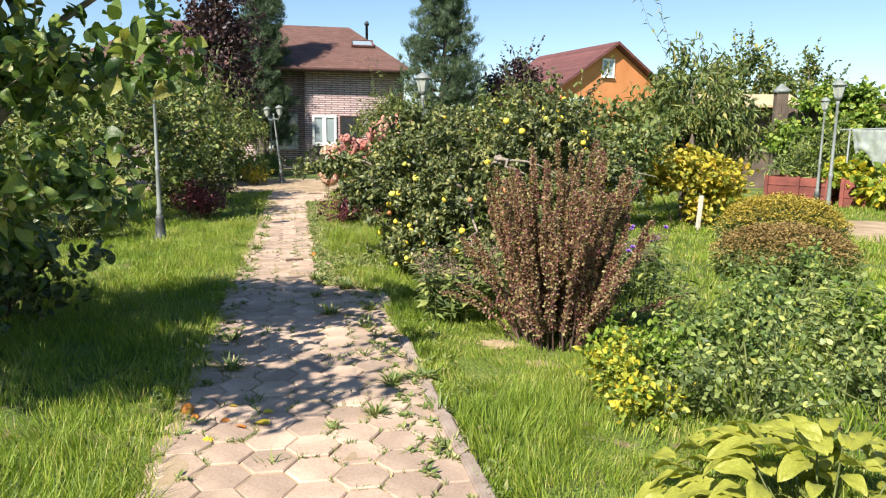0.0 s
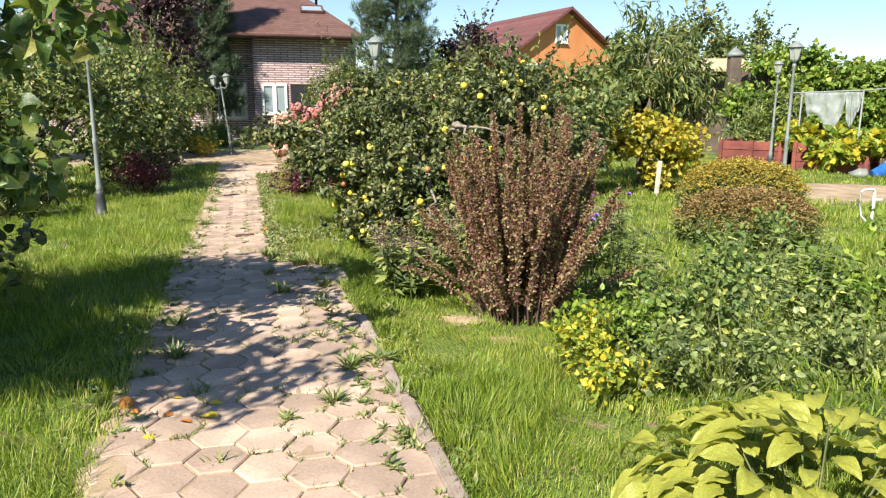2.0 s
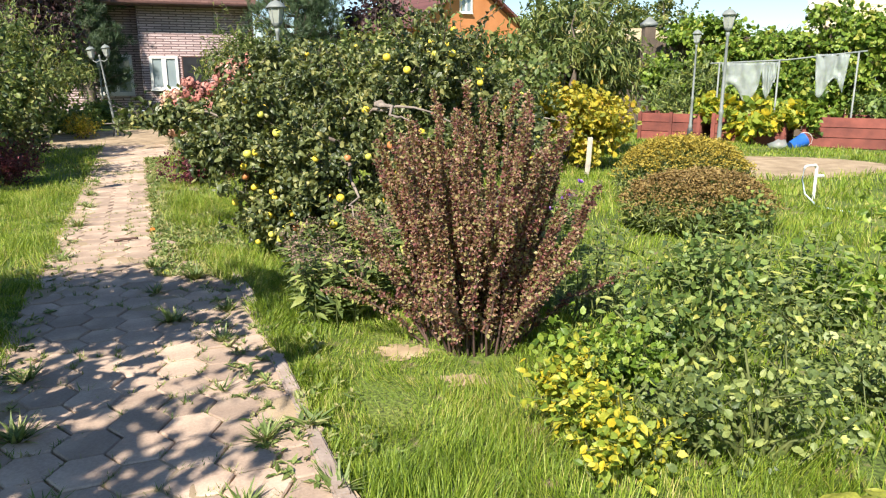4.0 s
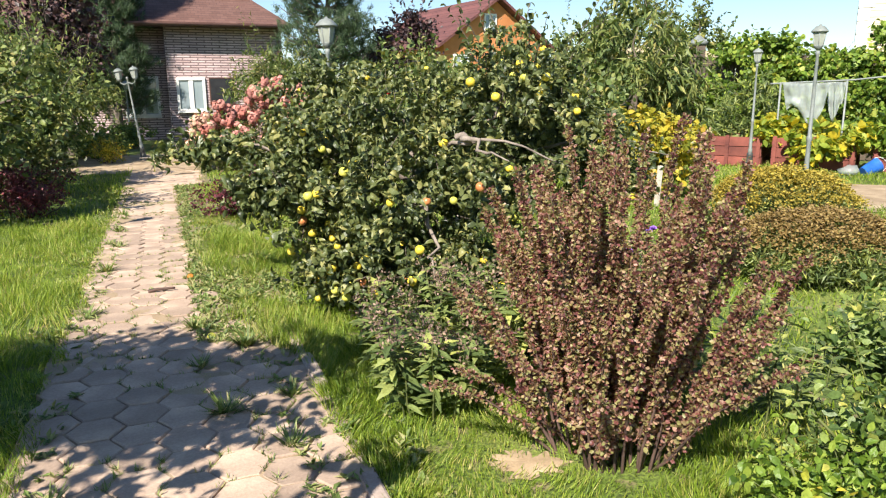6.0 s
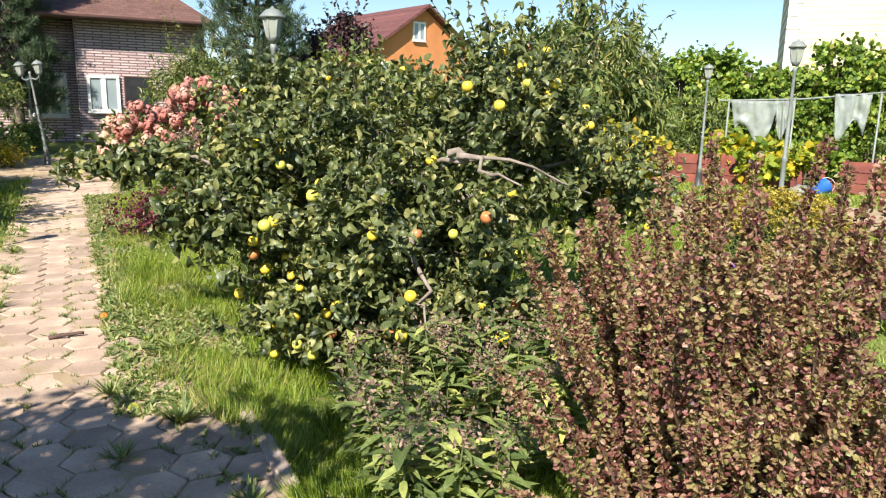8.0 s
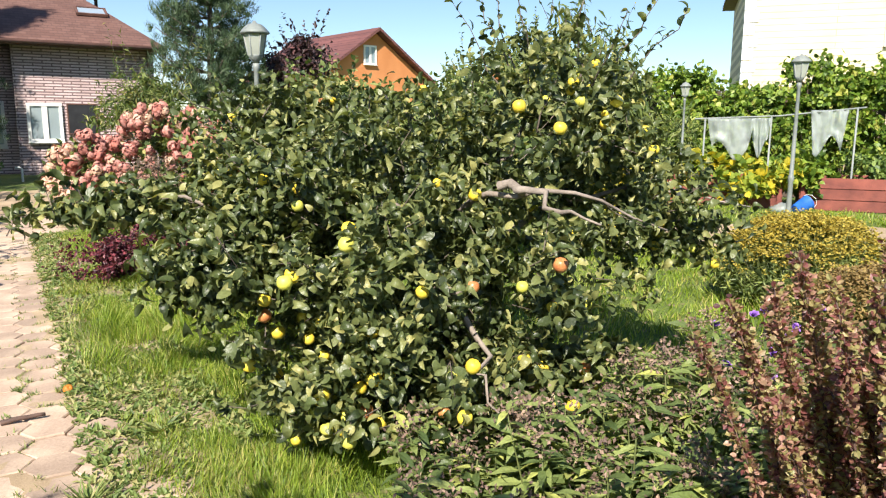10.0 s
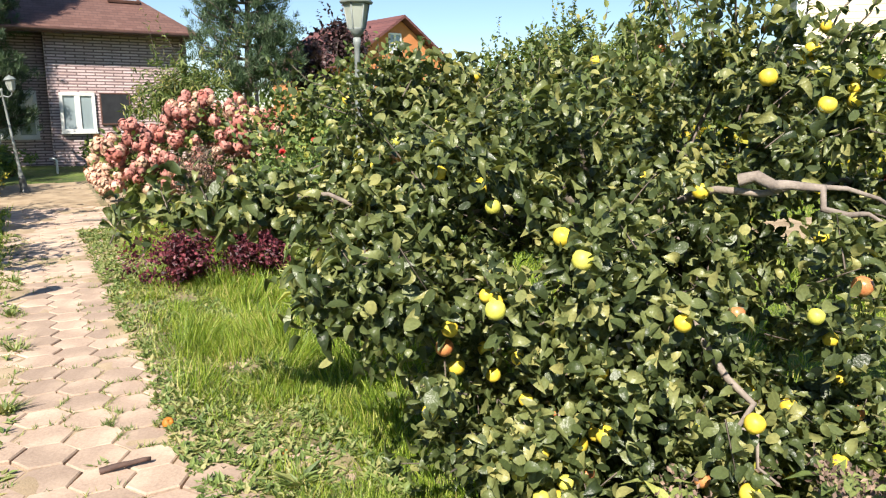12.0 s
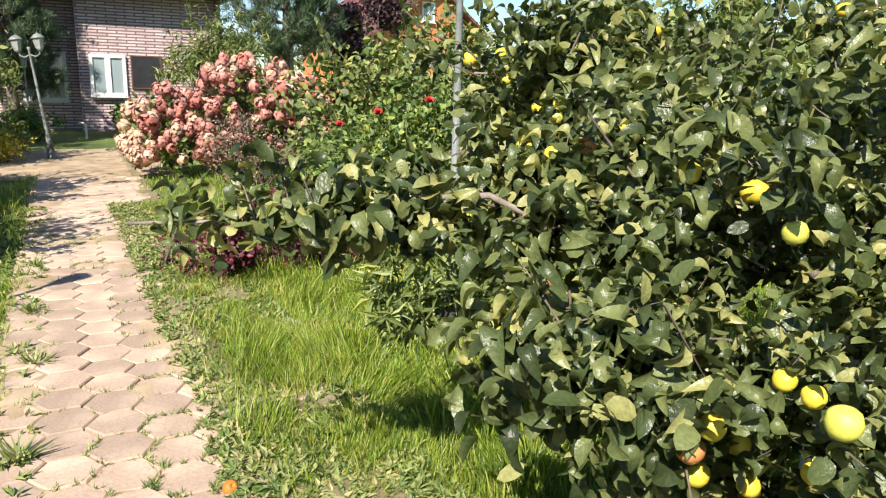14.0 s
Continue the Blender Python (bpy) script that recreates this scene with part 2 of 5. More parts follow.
M_PAVER = surface("hexagonal_paver", (0.31, 0.22, 0.165), (0.58, 0.435, 0.325), 2.6, 70, 0.9, 0.6, vary=0.2)
M_SAND = surface("sandy_joint", (0.24, 0.17, 0.1), (0.5, 0.38, 0.25), 3, 120, 0.95, 0.6)
M_DUST = surface("dry_soil", (0.3, 0.21, 0.12), (0.52, 0.39, 0.25), 7, 90, 0.95, 0.8)
M_EARTH = surface("trodden_earth", (0.12, 0.1, 0.05), (0.33, 0.26, 0.15), 4, 90, 0.95, 0.7)
M_KERB = surface("concrete_kerb", (0.28, 0.21, 0.17), (0.5, 0.41, 0.35), 6, 90, 0.9, 0.5, vary=0.15)
M_POST = surface("grey_painted_metal", (0.14, 0.16, 0.15), (0.29, 0.31, 0.29), 6, 60, 0.5, 0.15)
M_DARKPOST = surface("dark_painted_metal", (0.03, 0.035, 0.035), (0.1, 0.105, 0.1), 6, 60, 0.5, 0.15)
M_LANTERN = frosted("lantern_glass", (0.55, 0.58, 0.5), 0.35)
M_BRICK = coursed("brown_brick", (0.48, 0.35, 0.34), (0.68, 0.54, 0.53), (0.19, 0.13, 0.13), 0.52, 0.088, 0.02)
M_ROOF = coursed("red_brown_shingle", (0.12, 0.058, 0.045), (0.16, 0.083, 0.066), (0.085, 0.042, 0.034), 0.25, 0.1, 0.008, 0.85, 0.5)
M_ROOF2 = coursed("maroon_tile", (0.13, 0.05, 0.045), (0.17, 0.065, 0.058), (0.08, 0.03, 0.03), 0.4, 0.35, 0.02, 0.75, 0.5)
M_ORANGE = surface("orange_plaster", (0.48, 0.18, 0.06), (0.62, 0.26, 0.1), 0.8, 30, 0.9, 0.15)
M_CREAM_WALL = coursed("cream_siding", (0.74, 0.62, 0.4), (0.78, 0.66, 0.44), (0.45, 0.37, 0.24), 6.0, 0.22, 0.012, 0.7, 0.4)
M_WHITE = surface("white_plastic", (0.68, 0.67, 0.64), (0.84, 0.83, 0.8), 3, 40, 0.45, 0.08)
M_FASCIA = surface("brown_fascia", (0.09, 0.045, 0.035), (0.16, 0.08, 0.06), 3, 40, 0.6, 0.15)
M_PANE = glass_material("window_glass", (0.27, 0.33, 0.35))
M_SCREEN = surface("black_screen", (0.012, 0.012, 0.014), (0.03, 0.03, 0.034), 5, 60, 0.5, 0.1)
M_RED_BOARD = surface("red_stained_board", (0.13, 0.035, 0.028), (0.3, 0.085, 0.06), 3, 60, 0.75, 0.4, vary=0.2)
M_SOIL = surface("dark_soil", (0.05, 0.035, 0.025), (0.16, 0.12, 0.08), 5, 70, 0.95, 0.8)
M_FENCE = surface("dark_fence_board", (0.06, 0.045, 0.035), (0.15, 0.11, 0.08), 3, 50, 0.85, 0.4, vary=0.2)
M_FILM = frosted("plastic_film", (0.72, 0.78, 0.76), 0.45, 0.5)
M_BLUE = surface("blue_plastic", (0.02, 0.11, 0.5), (0.04, 0.2, 0.72), 5, 60, 0.4, 0.08)
M_HOSE = surface("pale_blue_hose", (0.42, 0.55, 0.62), (0.62, 0.74, 0.8), 6, 60, 0.45, 0.08)
M_TAN_ROOF = surface("tan_roof_sheet", (0.42, 0.33, 0.19), (0.58, 0.47, 0.28), 2, 30, 0.7, 0.15)
M_STAKE = surface("whitewashed_wood", (0.45, 0.4, 0.33), (0.72, 0.66, 0.56), 8, 90, 0.85, 0.4)
M_YELLOW_FRUIT = surface("yellow_apple_skin", (0.66, 0.46, 0.03), (0.82, 0.66, 0.08), 14, 120, 0.5, 0.05, vary=0.12)
M_GREEN_FRUIT = surface("green_apple_skin", (0.5, 0.5, 0.06), (0.72, 0.66, 0.14), 14, 120, 0.5, 0.05, vary=0.12)
M_RED_FRUIT = surface("blushed_apple_skin", (0.5, 0.13, 0.05), (0.7, 0.36, 0.13), 14, 120, 0.35, 0.05, vary=0.12)
M_FALLEN = surface("fallen_yellow_leaf", (0.6, 0.42, 0.02), (0.8, 0.6, 0.04), 12, 90, 0.6, 0.1)
M_ROTTEN = surface("rotten_apple_skin", (0.34, 0.1, 0.015), (0.65, 0.27, 0.03), 14, 90, 0.6, 0.3)

# ---- building blocks ----
rng = np.random.default_rng(7)
OVAL = (np.array([(0, 0, 0), (0, .36, .0), (0, .72, -.03), (0, 1, -.12), (-.27, .22, .06), (-.3, .58, .05), (.27, .22, .06), (.3, .58, .05)]),
        [(0, 1, 4), (1, 2, 5, 4), (2, 3, 5), (0, 6, 1), (1, 6, 7, 2), (2, 7, 3)])


def curled(width, rows=5, cup=0.16, droop=0.3, blunt=0.8):
    """A pointed leaf, three points across, cupped along its rib and drooping to its tip."""
    v, f = [(0, 0, 0)], []
    for j in range(1, rows):
        q = j / rows
        w = width * math.sin(math.pi * q ** 0.8) ** blunt
        z = 0.12 * math.sin(q * 3) - droop * q * q
        v += [(-w, q, z + cup * w * 2), (0, q, z), (w, q, z + cup * w * 2)]
    v.append((0, 1, 0.02 - droop))
    f += [(0, 2, 1), (0, 3, 2)]
    for j in range(rows - 2):
        a = 1 + 3 * j
        f += [(a, a + 1, a + 4, a + 3), (a + 1, a + 2, a + 5, a + 4)]
    a = 1 + 3 * (rows - 2)
    f += [(a, a + 1, a + 3), (a + 1, a + 2, a + 3)]
    return np.array(v, float), f


FINE_OVAL = curled(0.31, 6, 0.22, 0.26, 0.5)
FINE_BROAD = curled(0.36, 5, 0.16, 0.35)
DIAMOND = (np.array([(0, 0, 0), (.3, .45, .08), (0, 1, -.05), (-.3, .45, .08)]), [(0, 1, 2), (0, 2, 3)])
LANCE = (np.array([(0, 0, 0), (.11, .4, .03), (0, 1, -.18), (-.11, .4, .03)]), [(0, 1, 2), (0, 2, 3)])
BROAD = (np.array([(0, 0, 0), (0, .4, -.02), (0, 1, -.16), (-.42, .12, .08), (-.5, .5, .02), (-.22, .8, -.02), (.42, .12, .08), (.5, .5, .02), (.22, .8, -.02)]),
         [(0, 1, 4, 3), (1, 2, 5, 4), (0, 6, 7, 1), (1, 7, 8, 2)])
NEEDLE = (np.array([(-.045, 0, 0), (.045, 0, 0), (0, 1, 0.04)]), [(0, 1, 2)])
BLADE = (np.array([(-.5, 0, 0), (.5, 0, 0), (-.36, .14, .55), (.36, .14, .55), (0, .45, 1.0)]), [(0, 1, 3, 2), (2, 3, 4)])


def build_mesh(name, verts, faces):
    """A mesh from arrays; faces is a list of index tuples."""
    me = bpy.data.meshes.new(name)
    me.from_pydata([tuple(v) for v in verts], [], faces)
    me.update()
    return me


def repeat_mesh(name, shape, spots, turns, sizes, smooth=False):
    """Many copies of one small shape joined into one mesh: spots (n,3), turns (n,3,3) with rows as the axes, sizes (n,) or (n,3)."""
    t, faces = shape
    n, k = len(spots), len(t)
    sizes = np.asarray(sizes, float)
    sizes = np.repeat(sizes[:, None], 3, 1) if sizes.ndim == 1 else sizes
    v = np.einsum("nkj,nji->nki", t[None] * sizes[:, None, :], turns) + spots[:, None, :]
    loop = np.concatenate([np.array(f) for f in faces])
    count = np.array([len(f) for f in faces])
    loops = (loop[None] + (np.arange(n) * k)[:, None]).ravel()
    counts = np.tile(count, n)
    me = bpy.data.meshes.new(name)
    me.vertices.add(n * k)
    me.vertices.foreach_set("co", v.astype(np.float32).ravel())
    me.loops.add(len(loops))
    me.loops.foreach_set("vertex_index", loops.astype(np.int32))
    me.polygons.add(len(counts))
    me.polygons.foreach_set("loop_start", (np.cumsum(counts) - counts).astype(np.int32))
    me.polygons.foreach_set("loop_total", counts.astype(np.int32))
    me.polygons.foreach_set("use_smooth", np.full(len(counts), smooth))
    me.update(calc_edges=True)
    return me


def turns_along(ways, ups):
    """Frames whose y axis goes along ways and whose z axis leans to ups."""
    y = ways / np.maximum(np.linalg.norm(ways, axis=1, keepdims=True), 1e-6)
    x = np.cross(y, ups)
    bad = np.linalg.norm(x, axis=1) < 1e-3
    x[bad] = np.cross(y[bad], np.array([0.3, 0.9, 0.1]))
    x /= np.linalg.norm(x, axis=1, keepdims=True)
    return np.stack([x, y, np.cross(x, y)], 1)


def thing(name, x, y, z=0.0, label="", category="", group="", kind="", turn=0.0):
    ob = new(name)
    ob.matrix_world = pose(x, y, z, 0, 0, turn)
    ob.empty_display_size = 0.1
    return tagged(ob, label, category, group, kind)


def part(name, data, mat, parent=None, label=""):
    """Links a bmesh or mesh as one mesh object under a thing or a part."""
    if isinstance(data, bmesh.types.BMesh):
        me = bpy.data.meshes.new(name)
        data.to_mesh(me)
        data.free()
        data = me
    if mat and not data.materials:
        data.materials.append(mat)
    ob = new(name, data)
    if parent:
        ob.parent = parent
    if name in ("branchwork", "stalkwork", "flower_cover", "needles", "leaves", "shoot_foliage"):
        tagged(ob, kind="stuff")
    return tagged(ob, label)


def box(bm, a, b, m=None):
    """A box from corner a to corner b."""
    mid = (Vector(a) + Vector(b)) / 2
    size = Vector(b) - Vector(a)
    out = bmesh.ops.create_cube(bm, size=1, matrix=(m or Matrix()) @ Matrix.Translation(mid) @ Matrix.Diagonal((*size, 1)))
    return out["verts"]


def box_mesh(a, b, bevel=0.0, m=None):
    bm = bmesh.new()
    box(bm, a, b, m)
    if bevel:
        bmesh.ops.bevel(bm, geom=bm.edges[:], offset=bevel, segments=2, affect="EDGES")
    return bm


def lathe(profile, sides=16, m=None):
    """A turned body: profile of (radius, height)."""
    verts, faces = [], []
    for r, z in profile:
        for k in range(sides):
            a = 2 * math.pi * k / sides
            verts.append((r * math.cos(a), r * math.sin(a), z))
    for j in range(len(profile) - 1):
        for k in range(sides):
            q = (k + 1) % sides
            faces.append((j * sides + k, j * sides + q, (j + 1) * sides + q, (j + 1) * sides + k))
    faces.append(tuple(reversed(range(sides))))
    faces.append(tuple((len(profile) - 1) * sides + k for k in range(sides)))
    if m:
        verts = [m @ Vector(v) for v in verts]
    me = build_mesh("turned", verts, faces)
    me.polygons.foreach_set("use_smooth", [len(f) == 4 for f in faces])
    return me


def tube(lines, sides=6, name="tube"):
    """Tapered tubes: each line is (points, radii)."""
    verts, faces = [], []
    for pts, radii in lines:
        pts = np.asarray(pts, float)
        way = np.gradient(pts, axis=0)
        f = turns_along(way, np.tile([0.13, 0.27, 0.95], (len(pts), 1)))
        o = len(verts)
        for p, r, fr in zip(pts, radii, f):
            for k in range(sides):
                a = 2 * math.pi * k / sides
                verts.append(p + r * (math.cos(a) * fr[0] + math.sin(a) * fr[2]))
        for j in range(len(pts) - 1):
            for k in range(sides):
                q = (k + 1) % sides
                faces.append((o + j * sides + k, o + j * sides + q, o + (j + 1) * sides + q, o + (j + 1) * sides + k))
        faces.append(tuple(o + (len(pts) - 1) * sides + k for k in range(sides)))
    me = build_mesh(name, verts, faces)
    me.polygons.foreach_set("use_smooth", [True] * len(faces))
    return me


def bent(a, b, sag=0.0, wiggle=0.05, n=6):
    """A crooked line from a to b that bows upwards by sag."""
    a, b = np.asarray(a, float), np.asarray(b, float)
    s = np.linspace(0, 1, n)[:, None]
    p = a + (b - a) * s
    p[:, 2] += sag * np.sin(math.pi * s[:, 0])
    p[1:-1] += rng.normal(0, wiggle, (n - 2, 3))
    return p


def in_lobes(lobes, n, shell=0.55):
    """Points in ellipsoids (cx,cy,cz,rx,ry,rz), more of them towards the skin, and the outward ways."""
    lobes = np.asarray(lobes, float)
    w = (lobes[:, 3] * lobes[:, 4] * lobes[:, 5]) ** 0.75
    pick = rng.choice(len(lobes), n, p=w / w.sum())
    d = rng.normal(size=(n, 3))
    d /= np.linalg.norm(d, axis=1, keepdims=True)
    r = shell + (1 - shell) * rng.random(n) ** 0.6
    inner = rng.random(n) < 0.25
    r[inner] = rng.random(inner.sum()) * shell
    lump = np.array([0.82 + 0.36 * noise.noise(Vector(v) * 2.3 + Vector((p * 7.1, 0, 0))) for v, p in zip(d, pick)])
    p = lobes[pick, :3] + d * lobes[pick, 3:] * (r * lump * 1.12)[:, None]
    return p, d


def foliage(name, lobes, clusters, per, shape, size, spread, up=0.5, low=0.05, shell=0.55, droop=0.0, twigs=True, gaps=0.6):
    """A crown: clusters of leaves on short twigs. Returns the leaf mesh and a twig mesh."""
    c, d = in_lobes(lobes, int(clusters * (1 + gaps)), shell)
    seed = len(lobes) * 3.7 + clusters * 0.01
    f = 0.55 / (spread + 0.06)
    thick = np.array([noise.noise(Vector(p) * f + Vector((seed, 0, 0))) + 0.5 * noise.noise(Vector(p) * f * 0.4 + Vector((0, seed, 0))) for p in c])
    keep = (c[:, 2] > low) & (thick > np.quantile(thick, gaps / (1 + gaps)))
    c, d = c[keep], d[keep]
    n = len(c)
    way = d + rng.normal(0, 0.55, (n, 3)) + np.array([0, 0, 0.25 - droop])
    way /= np.linalg.norm(way, axis=1, keepdims=True)
    s = rng.random((n, per, 1)) * 2 - 1
    spots = c[:, None] + way[:, None] * s * spread + rng.normal(0, spread * 0.28, (n, per, 3))
    leafway = way[:, None] * 0.6 + rng.normal(0, 0.75, (n, per, 3)) + np.array([0, 0, -droop * 1.5])
    ups = d[:, None] * 0.5 + np.array([0, 0, up]) + rng.normal(0, 0.45, (n, per, 3))
    spots, leafway, ups = (a.reshape(-1, 3) for a in (spots, leafway, ups))
    keep = spots[:, 2] > low
    spots, leafway, ups = spots[keep], leafway[keep], ups[keep]
    sizes = (size * (0.6 + 0.65 * rng.random(len(spots))))[:, None] * np.stack([rng.uniform(0.8, 1.15, len(spots)), np.ones(len(spots)), rng.uniform(-0.6, 2.8, len(spots))], 1)
    leaves = repeat_mesh(name, shape, spots, turns_along(leafway, ups), sizes, len(shape[0]) > 9)
    if not twigs:
        return leaves, None
    lines = [((p - w * spread * 1.6, p + w * spread * 0.9), (0.0035 + spread * 0.006, 0.0015)) for p, w in zip(c[::3], way[::3])]
    return leaves, tube(lines, 3, "branchwork")


def add_shoots(t, lobes, count, leaf, size, mat, bark, droop=0.0):
    """Leafy shoots standing out of the upper crown."""
    c, d = in_lobes(lobes, count * 6, 0.9)
    pick = np.argsort(-(c[:, 2] + 1.6 * rng.random(len(c))))[:count]
    sp, wy = [], []
    for p, w in zip(c[pick], d[pick]):
        tip = p + (w * (0.6, 0.6, 0.2) + (0, 0, 0.8)) * size * rng.uniform(2.5, 6.5)
        line = bent(p - w * 0.15, tip, 0, 0.02, 5)
        part("shoot", tube([(line, np.linspace(0.006, 0.002, 5))], 4), bark, t)
        for q in np.linspace(0.15, 1, 13):
            sp.append([np.interp(q * 4, range(5), line[:, i]) for i in range(3)])
            wy.append(rng.normal(0, 0.7, 3) + (tip - p) / np.linalg.norm(tip - p) * 0.5 + (0, 0, -droop))
    sp, wy = np.array(sp), np.array(wy)
    part("shoot_foliage", repeat_mesh("shoot_foliage", leaf, sp, turns_along(wy, rng.normal(0, 0.5, sp.shape) + (0, 0, 1)), size * rng.uniform(0.5, 1.0, len(sp)), len(leaf[0]) > 9), mat, t)


def tree(name, x, y, label, category, lobes, clusters, per, leaf, size, mat, trunk_r=0.07, fork=0.6, limbs=9, spread=0.12, bark=None, droop=0.0, group="", low=0.05, shell=0.55, up=0.5, shoots=14, gaps=0.8):
    """Trunk, limbs, twigs and a crown of leaves; lobes are given about the foot of the trunk."""
    bark = bark or M_BARK
    t = thing(name, x, y, 0, label, category, group)
    top = np.array([0.05, 0.03, fork])
    part("trunk", tube([(bent((0, 0, -0.05), top, 0, 0.02, 5), np.linspace(trunk_r * 1.35, trunk_r * 0.85, 5))], 10), bark, t)
    ends, _ = in_lobes(lobes, limbs, 0.45)
    for e in ends:
        e[2] = max(e[2], fork * 0.7)
        part("limb", tube([(bent(top - (0, 0, 0.05), e, 0.1 * np.linalg.norm(e - top), 0.05, 7), np.linspace(trunk_r * 0.62, 0.008, 7))], 7), bark, t)
    leaves, tw = foliage("crown", lobes, clusters, per, leaf, size, spread, low=low, droop=droop, shell=shell, up=up, gaps=gaps)
    part("crown", leaves, mat, t)
    part("branchwork", tw, bark, t)
    if shoots:
        add_shoots(t, lobes, shoots, leaf, size, mat, bark, droop)
    return t


def shrub(name, x, y, label, category, lobes, clusters, per, leaf, size, mat, spread=0.08, stems=9, stem_mat=None, group="", droop=0.0, shell=0.5, up=0.5):
    """Several stems from the ground and a leafy body."""
    t = thing(name, x, y, 0, label, category, group)
    ends, _ = in_lobes(lobes, stems, 0.3)
    for e in ends:
        a = np.array([e[0] * 0.25, e[1] * 0.25, -0.02])
        part("stem", tube([(bent(a, e, 0, 0.02, 5), np.linspace(0.013, 0.005, 5))], 5), stem_mat or M_TWIG, t)
    leaves, tw = foliage("leaves", lobes, clusters, per, leaf, size, spread, low=0.02, droop=droop, shell=shell, up=up)
    part("leaves", leaves, mat, t)
    part("branchwork", tw, stem_mat or M_TWIG, t)
    return t

# ---- ground and path ----
PATH_O, PATH_A = Vector((1.1, 2.0, 0)), radians(17.46)
PU, PV = Vector((math.cos(PATH_A), math.sin(PATH_A), 0)), Vector((-math.sin(PATH_A), math.cos(PATH_A), 0))


def on_path(s, t, z=0.0):
    return PATH_O + PU * s + PV * t + Vector((0, 0, z))


def path_st(xy):
    """Across and along the path for an array of places."""
    d = xy - np.array(PATH_O[:2])
    return d @ np.array(PU[:2]), d @ np.array(PV[:2])


def right_edge(t):
    """Where weeds and soil close over the paving on the far side of the kerb's end."""
    return float(np.interp(t, (-5, 3.2, 4.8, 8.5, 10, 14, 20), (0.72, 0.7, 0.2, 0.12, 0.3, 0.5, 0.6)))


bm = bmesh.new()
ring = [1.5, 4, 9, 18, 40, 90, 200, 600, 2500]
centre = bm.verts.new((0, 9, 0))
last = None
for r in ring:
    now = [bm.verts.new((r * math.cos(2 * math.pi * k / 48), 9 + r * math.sin(2 * math.pi * k / 48), 0)) for k in range(48)]
    for k in range(48):
        q = (k + 1) % 48
        bm.faces.new((last[k], now[k], now[q], last[q]) if last else (centre, now[k], now[q]))
    last = now
ground = part("ground", bm, M_GROUND)
tagged(ground, "green garden lawn with dry and bare spots", "lawn", kind="structure")

# sandy bed of the path and the sandy crossing before the house
path = thing("path", PATH_O.x, PATH_O.y, 0, "pinkish hexagonal paved garden path with sandy weedy joints", "path", kind="structure", turn=math.degrees(PATH_A))
bm = bmesh.new()
rows = []
for j in range(301):
    t = -5 + j * 0.087
    w = 0.75 + 0.07 * noise.noise(Vector((0, t * 1.7, 3)))
    v = 0.06 * noise.noise(Vector((5, t * 1.3, 3)))
    row = []
    for i in range(25):
        s = (w + v * (1 if i < 12 else -1)) * (i / 12 - 1)
        drift = noise.noise(Vector((s * 2.2, t * 1.6, 0))) + 0.5 * noise.noise(Vector((s * 7, t * 6, 2))) + 0.5 * abs(s) ** 3 - 0.12 + 0.25 * min(1, max(0, (t - 4) / 3)) + 0.35 * min(1, max(0, (s - right_edge(t)) / 0.12))
        row.append(bm.verts.new((s, t, 0.021 + 0.03 * max(-0.1, drift))))
    rows.append(row)
for a, b in zip(rows, rows[1:]):
    for k in range(24):
        bm.faces.new((a[k], a[k + 1], b[k + 1], b[k])).smooth = True
bed = part("path_bed", bm, M_SAND, path)
bed.data.materials.append(M_EARTH)
for f in bed.data.polygons:
    if f.center.y > 3.4 and f.center.x > right_edge(f.center.y) + 0.08 + 0.1 * noise.noise(f.center * 4):
        f.material_index = 1
bm = bmesh.new()
rows = []
for j in range(31):
    s = -9.5 + j * 0.36
    w = 0.3 * noise.noise(Vector((s * 1.1, 0, 1)))
    rows.append([bm.verts.new((s, t, 0.012)) for t in (15.9 + w, 17.5, 19.5, 21.0 + 0.3 * noise.noise(Vector((s, 4, 1))))])
for a, b in zip(rows, rows[1:]):
    for k in range(3):
        bm.faces.new((a[k], b[k], b[k + 1], a[k + 1]))
crossing = part("pavement", bm, M_SAND)
crossing.matrix_world = path.matrix_world
tagged(crossing, "pale sandy crossing walk before the brick house", "pavement", kind="structure")
bm = bmesh.new()
verts = [bm.verts.new((8.2 + (2.4 + 0.25 * noise.noise(Vector((a, 2, 0)))) * math.cos(a), 12.2 + (1.5 + 0.2 * noise.noise(Vector((a, 5, 0)))) * math.sin(a), 0.008)) for a in np.linspace(0, 2 * math.pi, 28, endpoint=False)]
bm.faces.new(verts)
patch = part("pavement", bm, M_SAND)
tagged(patch, "pale bare sandy patch before the raised beds", "pavement", kind="structure")

BARE = [(1.9, 4.22, 0.17, 0.13), (2.2, 3.8, 0.13, 0.08), (1.85, 2.6, 0.09, 0.08)]
for x, y, rx, ry in BARE:
    bm = bmesh.new()
    mid = bm.verts.new((0, 0, 0.02))
    rim = []
    for k in range(72):
        a = 2 * math.pi * k / 72
        w = 0.95 + 0.5 * noise.noise(Vector((2 * math.cos(a) + x, 2 * math.sin(a), y))) + 0.4 * noise.noise(Vector((9 * math.cos(a) + x, 9 * math.sin(a), y)))
        rim.append(bm.verts.new((rx * w * math.cos(a), ry * w * math.sin(a), 0.004)))
    for k in range(72):
        bm.faces.new((mid, rim[k], rim[(k + 1) % 72])).smooth = True
    spot = part("bare_soil", bm, M_DUST)
    spot.matrix_world = pose(x, y, 0)
    tagged(spot, "dry bare soil spot in the lawn", "soil", kind="structure")

